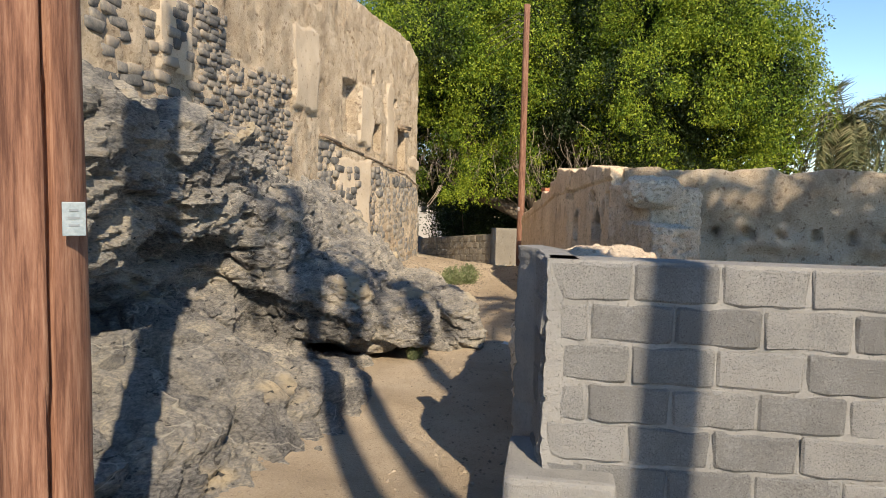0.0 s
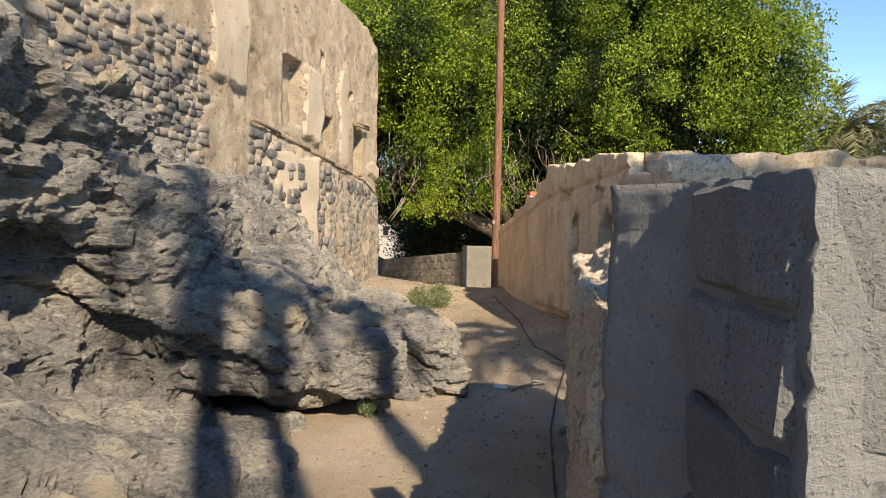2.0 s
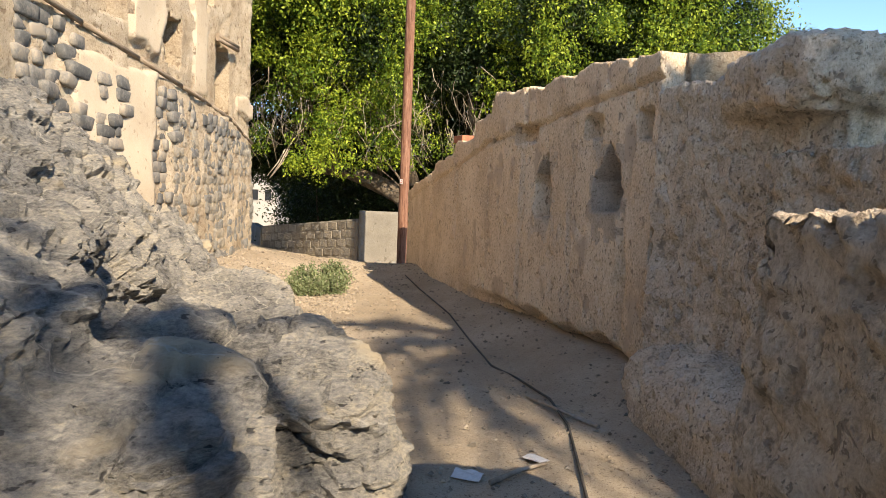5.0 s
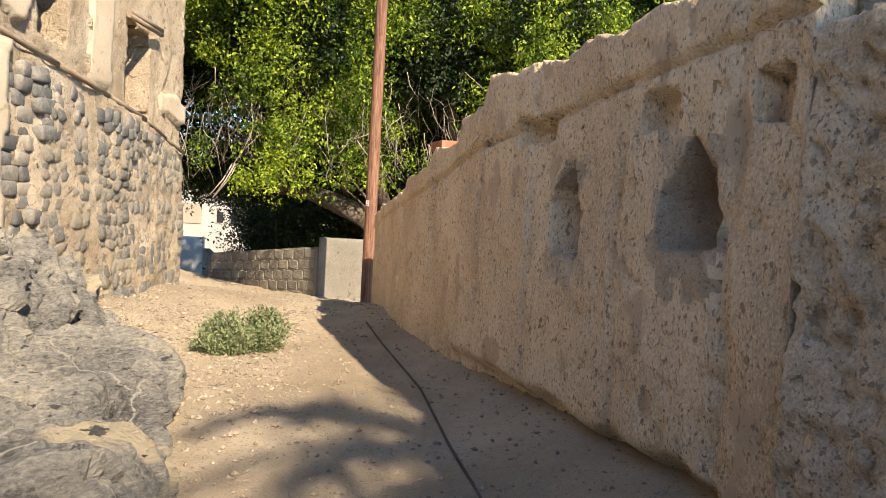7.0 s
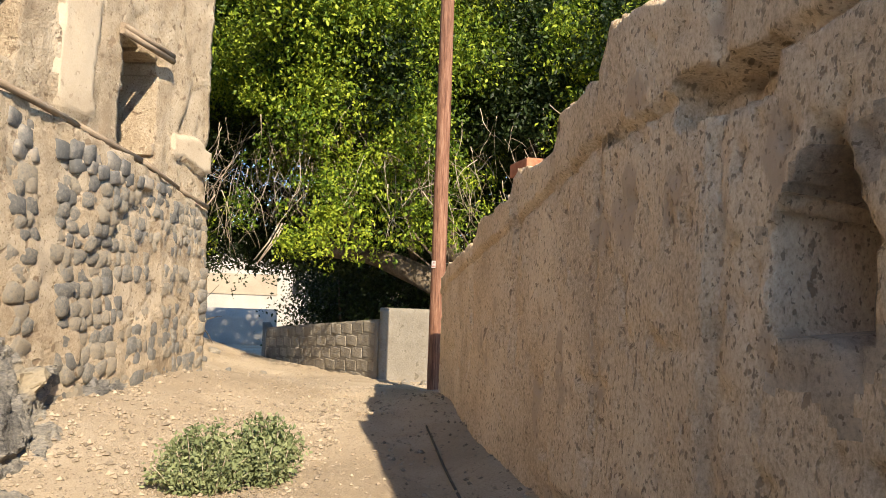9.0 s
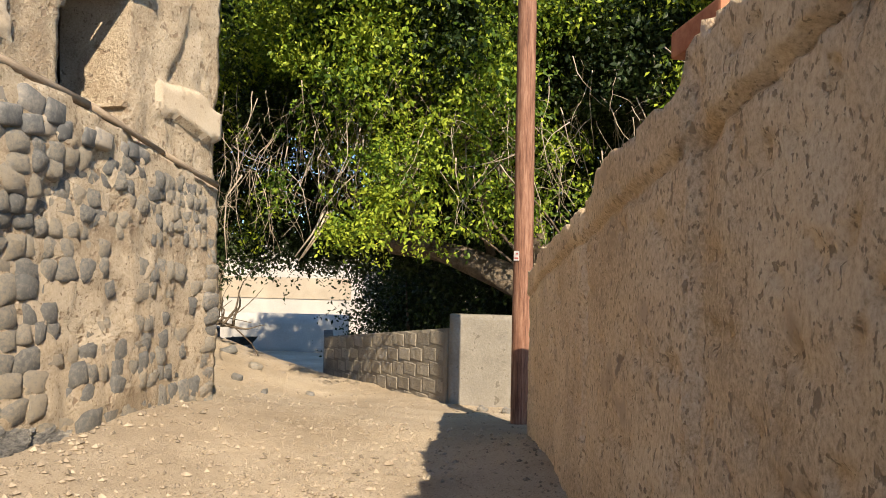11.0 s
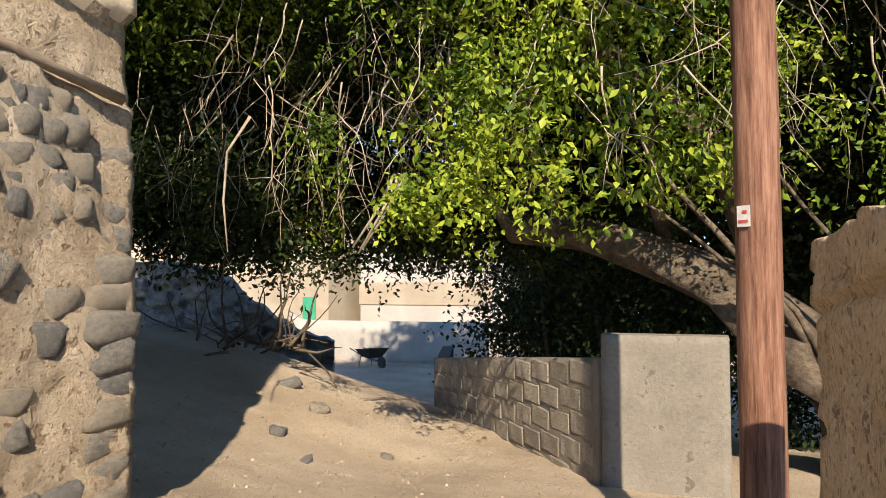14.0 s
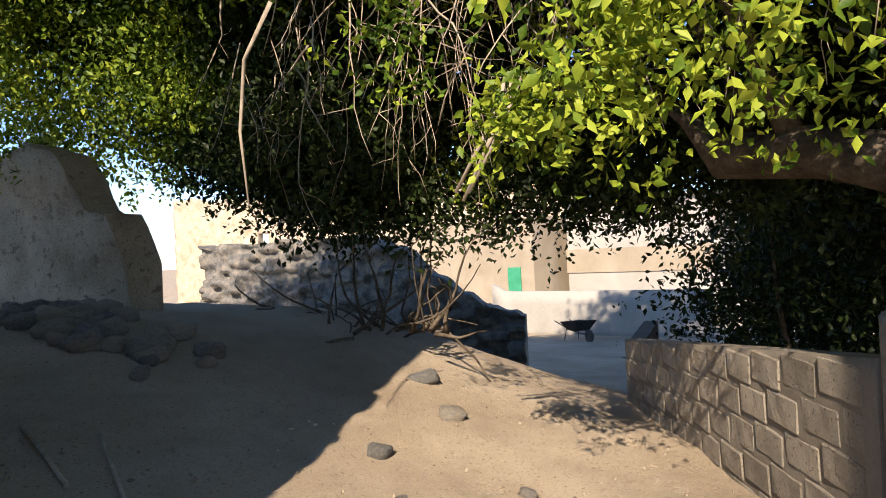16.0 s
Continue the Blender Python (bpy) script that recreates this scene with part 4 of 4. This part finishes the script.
def palm(x, y, height, reach, label, count=46, thick=1.0):
    z0 = ground_z(x, y)
    thing = tagged(new("palm_tree"), label, "palm", "date palms")
    pts = [(x + 0.02 * k, y, z0 - 0.2 + (height - z0 + 0.2) * k / 10) for k in range(11)]
    part("trunk", tube(pts, [thick * (0.2 - 0.005 * k + 0.015 * (k % 2)) for k in range(11)], 12, 0.3), BARK, thing)
    shapes = [mesh_of("frond", *frond(reach * f, rng), PALM_LEAF) for f in (0.85, 1.0, 1.1)]
    for k in range(count):
        lift = -55 + 100 * (k / count) ** 1.2
        part("frond", shapes[k % 3], PALM_LEAF, thing).matrix_basis = pose(pts[-1][0], y, height, 0, lift * -1 + 20, k * 137.5 + rng.uniform(-10, 10)) @ pose(0, 0, 0, rng.uniform(-25, 25))
    return thing


palm(8.4, 23.0, 3.7, 3.0, "date palm with grey-green fronds behind the court", 64)
palm(10.6, 22.6, 3.6, 3.0, "date palm with grey-green fronds behind the court", 64)
palm(12.5, 25.5, 4.4, 3.0, "date palm with grey-green fronds behind the court", 56)
palm(1.5, -1.6, 8.2, 1.35, "date palm shading the rock and path", 15, 0.6)
palm(1.95, -1.6, 7.7, 0.8, "slender date palm shading the path's start", 8, 0.55)
palm(2.8, -1.4, 8.2, 0.9, "tall slim date palm shading the block wall", 9, 0.7)
palm(6.6, 2.4, 6.3, 2.6, "tall date palm shading the side court", 110)
palm(8.5, 2.7, 6.6, 2.6, "tall date palm shading the side court", 110)
palm(4.6, 2.0, 6.8, 2.2, "tall date palm shading the side court", 90)
palm(10.4, 3.2, 6.4, 2.6, "tall date palm shading the side court", 110)

# ---- plants and litter on the ground ----
def low_shrub(x, y, wide, tall, n, leaf, label):
    z0 = ground_z(x, y)
    thing = tagged(new("shrub"), label, "shrub")
    c, stems = [], []
    for _ in range(n):
        a, r = rng.uniform(0, 6.28), wide / 2 * rng.uniform(0.1, 1)
        top = Vector((x + r * math.cos(a), y + r * math.sin(a), z0 + tall * rng.uniform(0.45, 1.0) * (1 - 0.45 * (2 * r / wide) ** 2)))
        foot = Vector((x + 0.35 * r * math.cos(a), y + 0.35 * r * math.sin(a), z0 - 0.03))
        stems.append(tube([foot, foot.lerp(top, 0.5) + Vector(rng.normal(0, 0.02, 3)), top], [0.004, 0.003, 0.002], 4))
        for t in np.linspace(0.25, 1, 9):
            c.append(foot.lerp(top, t))
    part("stem_tangle", merged("stem_tangle", stems), TWIG, thing)
    part("leaves", leaves_mesh("leaves", [tuple(q) for q in c], 9, leaf * 0.7, leaf, SHRUB, rng, -0.4), SHRUB, thing)


low_shrub(-1.98, 14.3, 0.62, 0.38, 80, 0.034, "grey-green low desert shrub beside the path")
low_shrub(-1.66, 14.5, 0.46, 0.46, 55, 0.034, "grey-green low desert shrub beside the path")
low_shrub(-1.5, 7.75, 0.2, 0.2, 22, 0.026, "small dusty weed at the foot of the rock")

hose = [(0.02, 5.2), (0.02, 6.4), (0.06, 7.6), (0.16, 8.6), (0.30, 9.6), (0.32, 10.2), (0.18, 10.7), (0.05, 11.1), (-0.05, 11.9), (-0.14, 13.2), (-0.42, 14.8), (-0.6, 16.0)]
tagged(part("garden_hose", tube([(x - 0.17, y, ground_z(x - 0.17, y) + 0.012) for x, y in hose], [0.008] * len(hose), 8), RUBBER, None), "thin black irrigation hose lying on the path", "hose")
for x, y, ln_, a in ((0.15, 9.9, 0.7, 115), (-0.25, 9.0, 0.35, 30), (-4.9, 19.5, 1.0, 160), (-5.2, 19.3, 0.9, 170)):
    q = Vector((math.cos(radians(a)), math.sin(radians(a)), 0)) * ln_ / 2
    tagged(part("stick", tube([(x - q.x, y - q.y, ground_z(x - q.x, y - q.y) + 0.015), (x, y, ground_z(x, y) + 0.03), (x + q.x, y + q.y, ground_z(x + q.x, y + q.y) + 0.015)], [0.014, 0.012, 0.008], 6), TWIG, None), "dry stick lying on the dirt", "stick")


def crumpled(x, y, size, label):
    bm = bmesh.new()
    bmesh.ops.create_grid(bm, x_segments=7, y_segments=5, size=size / 2)
    for v in bm.verts:
        v.co.z = 0.35 * size * abs(noise.noise(v.co * 14 + Vector((x, y, 0)))) + 0.008
        v.co.x *= 1.4
    bmesh.ops.solidify(bm, geom=bm.faces[:], thickness=0.003)
    bm.transform(pose(x, y, ground_z(x, y) + 0.004, 0, 0, x * 400))
    tagged(part("paper_scrap", bm, PAPER, None), label, "litter")


crumpled(-0.14, 9.15, 0.08, "crumpled white paper scrap on the path")
crumpled(-0.5, 9.0, 0.10, "torn pale plastic scrap on the path")


def stone_mesh(name, seed, mat, flat=0.7, worn=0.2, bent=0.19):
    bm = bmesh.new()
    bmesh.ops.create_cube(bm, size=1.0)
    bmesh.ops.bevel(bm, geom=bm.edges[:], offset=worn, segments=1, affect="EDGES")
    for v in bm.verts:
        v.co += noise.noise_vector(v.co * 1.7 + Vector((seed * 3.1, 0, 0))) * bent
        v.co.z *= flat
    me = bpy.data.meshes.new(name)
    bm.to_mesh(me)
    bm.free()
    me.materials.append(mat)
    me.polygons.foreach_set("use_smooth", [True] * len(me.polygons))
    return me


SLABS = [stone_mesh("slab", k + 20, COBBLE, 1.0, 0.13, 0.12) for k in range(5)]
STONES = [stone_mesh("stone", k, COBBLE, 1.0) for k in range(7)]
for x, y, sz in ((-4.45, 20.95, 0.2), (-4.6, 21.9, 0.22), (-5.2, 22.3, 0.25), (-3.6, 21.3, 0.12), (-3.9, 20.5, 0.12), (-0.44, 9.38, 0.05), (-1.0, 20.3, 0.16), (-0.85, 19.7, 0.2), (-1.3, 20.5, 0.14), (-0.55, 17.3, 0.14), (0.1, 7.2, 0.14), (0.25, 7.5, 0.18), (0.0, 7.6, 0.1)):
    st = tagged(new("loose_stone", STONES[int(x * -10) % 7]), "loose grey stone lying on the dirt", "stone", "loose stones")
    st.matrix_basis = pose(x, y, ground_z(x, y) + sz * 0.1, 8, 12, x * 300) @ Matrix.Diagonal((sz * 0.9, sz * 0.65, sz * 0.5, 1))


for k in range(46):       # rubble at the foot of the ruin
    x, y, sz = rng.uniform(-8.6, -6.0), rng.uniform(20.1, 21.0), rng.uniform(0.12, 0.28)
    st = tagged(new("rubble_stone", STONES[k % 7]), "fallen stone in the rubble below the ruined wall", "stone", "rubble stones")
    st.matrix_basis = pose(x, y, ground_z(x, y) + sz * 0.15, 8, 12, k * 70) @ Matrix.Diagonal((sz, sz * 0.8, sz * 0.6, 1))


def pebbles(name, count, spots, mat, lo, hi, label):
    verts, faces = [], []
    shape = [(1, 0, 0), (-1, 0, 0), (0, 1, 0), (0, -1, 0), (0, 0, 1), (0, 0, -1)]
    tri = [(0, 2, 4), (2, 1, 4), (1, 3, 4), (3, 0, 4), (2, 0, 5), (1, 2, 5), (3, 1, 5), (0, 3, 5)]
    for _ in range(count):
        x, y = spots()
        r = lo + (hi - lo) * rng.uniform() ** 4
        i, a = len(verts), rng.uniform(0, 6.28)
        z = ground_z(x, y) + r * 0.2
        j = rng.uniform(0.6, 1.3, (6, 1))
        for (px, py, pz), f in zip(shape, j[:, 0]):
            px, py = px * math.cos(a) - py * math.sin(a) * 0.7, px * math.sin(a) + py * math.cos(a) * 0.7
            verts.append((x + r * px * f, y + r * py * f, z + 0.6 * r * pz * f))
        faces += [(p + i, q + i, s_ + i) for p, q, s_ in tri]
    ob = new(name, mesh_of(name, verts, faces, mat))
    tagged(ob, label, "gravel", kind="stuff")


pebbles("gravel", 9000, lambda: (lambda y: (rng.uniform(-1.6, 1.0) - 0.12 * (y - 9), y))(rng.uniform(3.5, 18.5)), GRAVEL, 0.005, 0.024, "small loose gravel strewn over the dirt path")
pebbles("gravel", 2500, lambda: (rng.uniform(-5.5, -0.8), rng.uniform(13, 23)), GRAVEL, 0.005, 0.026, "small loose gravel strewn over the dirt mound")
pebbles("gravel", 5000, lambda: (lambda y: (rng.uniform(-3.5, -1.4) + 0.05 * (15 - y), y))(rng.normal(14.6, 1.5)), GRAVEL, 0.006, 0.034, "grey scree lying below the house wall")

# ---- timber strips of the house ----
for y in np.arange(11.6, 18.1, 0.95):
    def spot(yy):
        s_ = yy - 5.5
        x = -3.92 + 0.4 * max(0.0, (yy - 12.2) / 6.25) if yy > 12.2 else -3.92
        return (x + 0.01 + 0.26 * smooth(6.2, 9.5, s_) * (1 - 0.85 * smooth(10.5, 12.9, s_)), yy, house_ledge(s_) + 0.005)
    e = min(y + 0.93, 18.27)
    tb = tube([spot(y), spot((y + e) / 2), spot(e)], [0.03, 0.026, 0.028], 6, 0.5)
    part("ledge_timber", tb, OLD_WOOD, house_front, "weathered timber strip in the wall")
for z in (2.78, 2.83):
    part("lintel", tube([(-3.58, 16.25, z), (-3.5, 17.15, z)], [0.03, 0.03], 6), OLD_WOOD, house_front, "wooden window lintel")
cap = tagged(part("roof_tile", box_bm(-0.16, 0.16, -0.1, 0.1, 0, 0.09, 0.012, pose(-0.10, 14.65, right_top(4.2) - 0.02, 0, 0, -75)), RED_TILE, None), "broken red clay brick lying on the wall", "brick")

# ---- stones of the house wall ----
def house_x(y, z):
    s_ = y - 5.5
    base = -3.92 + 0.4 * (y - 12.2) / 6.25 if y > 12.2 else -3.98 + 0.06 * (y - 5.5) / 6.7
    return base + house_relief(s_, z)


singles, rest = 0, []


def set_stone(y, z, wide, tall, proud, lean=14):
    global singles
    m = pose(house_x(y, z) + proud, y, z, rng.uniform(-lean, lean), rng.uniform(-8, 8), rng.uniform(-8, 8)) @ Matrix.Diagonal((0.10, wide * 1.1, tall * 1.1, 1))
    if y > 14.2 and singles < 300:
        singles += 1
        ob = new("stone", STONES[int(rng.integers(7))])
        ob.parent = house_front
        ob.matrix_basis = m
    else:
        rest.append(m)


for z in np.arange(-0.6, 1.2, 0.125):       # quoins at the corner
    set_stone(18.2, z, 0.24 * rng.uniform(0.8, 1.15), 0.125, -0.035, 3)
for y0, y1 in ((14.2, 18.15),):
    z = -0.5
    while z < 2.0:
        tall = 0.19 if z < -0.25 else rng.uniform(0.095, 0.14)
        y = y0 + rng.uniform(0, 0.1)
        while y < y1 - 0.15:
            wide = tall * rng.uniform(0.85, 1.5)
            band = max(math.exp(-((y - c) / 0.22) ** 2) for c in (14.35, 14.9, 15.35, 15.75))
            want = 0.95 if z < -0.15 else (0.92 if y < 16.0 else 0.72 if z > house_ledge(y - 5.5) - 0.55 else 0.55) + 0.4 * band + 0.4 * noise.noise(Vector((y * 1.1, z * 1.3, 2)))
            gap = abs(y - 15.05) < 0.12 or abs(y - 14.6) < 0.08
            if rng.uniform() < want and not (gap and z > -0.1) and z < house_ledge(y - 5.5) - 0.12:
                set_stone(y + wide / 2, z + rng.uniform(-0.02, 0.02), wide, tall * 1.05, rng.uniform(-0.046, -0.022) if y < 16.0 else rng.uniform(-0.048, -0.028))
            y += wide * 1.0
        z += tall * 0.99
for y0, y1, z0, z1, tall in ((7.45, 8.2, 2.0, 3.5, 0.075), (8.2, 10.2, 1.6, 3.0, 0.075), (11.6, 12.4, 0.9, 2.1, 0.12), (12.7, 13.1, 0.5, 1.75, 0.12), (5.6, 7.4, 2.3, 3.4, 0.1), (13.7, 14.2, -0.3, 1.8, 0.12)):
    for z in np.arange(z0, z1, tall):
        y = y0 + rng.uniform(0, 0.1)
        while y < y1:
            wide = tall * rng.uniform(1.2, 3.0)
            if rng.uniform() < 0.88 - (0.35 if y0 == 8.2 and z > 2.5 else 0) - (0.4 if y0 == 5.6 else 0):
                set_stone(y + wide / 2, z + rng.uniform(-0.015, 0.015), wide, tall, rng.uniform(-0.045, -0.018), 5)
            y += wide * 1.04
allv, allf = [], []
for k, m in enumerate(rest):
    me0 = SLABS[k % 5]
    i = len(allv)
    allv += [tuple(m @ v.co) for v in me0.vertices]
    allf += [tuple(q + i for q in f.vertices) for f in me0.polygons]
ob = part("stacked_stones", mesh_of("stacked_stones", allv, allf, COBBLE_MANY, True), COBBLE_MANY, house_front, "dark flat stacked stones")
ob["kind"] = "stuff"


# ---- concrete blocks ----
def block_mesh(wide, tall, deep, seed, mat=CONCRETE, wobble=0.013):
    bm = box_bm(-wide / 2, wide / 2, -deep / 2, deep / 2, -tall / 2, tall / 2)
    bmesh.ops.subdivide_edges(bm, edges=[e for e in bm.edges if abs(e.verts[0].co.x - e.verts[1].co.x) > 0.1], cuts=3)
    bmesh.ops.bevel(bm, geom=[e for e in bm.edges if e.calc_face_angle(0) > 1], offset=0.012, segments=1, affect="EDGES")
    for v in bm.verts:
        v.co += noise.noise_vector(v.co * 9 + Vector((seed * 5.3, 0, 0))) * wobble
    me = bpy.data.meshes.new("block")
    bm.to_mesh(me)
    bm.free()
    me.materials.append(mat)
    return me


FULL = [block_mesh(0.384, 0.183, 0.10, k) for k in range(4)]
HALF = [block_mesh(0.186, 0.183, 0.10, k + 9) for k in range(2)]


OLD_FULL = [block_mesh(0.37, 0.175, 0.10, k + 20, OLD_BLOCK, 0.007) for k in range(4)]
OLD_HALF = [block_mesh(0.175, 0.175, 0.10, k + 30, OLD_BLOCK, 0.007) for k in range(2)]


def lay_blocks(line, top, courses, parent, seed, proud=-0.047, full=FULL, half=HALF):
    r = random.Random(seed)
    for c in range(courses):
        s_ = line.length
        first = c % 2
        while s_ > 0.1:
            first = first or s_ < 0.38
            wide = 0.2 if first else 0.4
            p, nrm = line.at(max(0, s_ - wide / 2))
            z = top(s_ - wide / 2) - 0.1 - 0.2 * c
            ob = new("block", (half if first else full)[r.randrange(2 if first else 4)])
            ob.parent = parent
            ob.matrix_basis = Matrix.Translation(p + nrm * (proud + r.uniform(-0.004, 0.004)) + Vector((0, 0, z))) @ pose(0, 0, 0, r.uniform(-1, 1), r.uniform(-0.8, 0.8), math.degrees(math.atan2(nrm.y, nrm.x)) + 90)
            s_ -= wide
            first = False


lay_blocks(Line([(3.4, 3.50), (0.0, 3.46)]), lambda s: 1.145, 8, block_front, 1, -0.037)
lay_blocks(Line([(-0.014, 3.47), (-0.056, 3.87)]), lambda s: 1.145, 8, block_side, 5, -0.036)
lay_blocks(FAR, lambda s: 0.03 - 0.105 * s, 7, far_blocks, 2, -0.044, OLD_FULL, OLD_HALF)
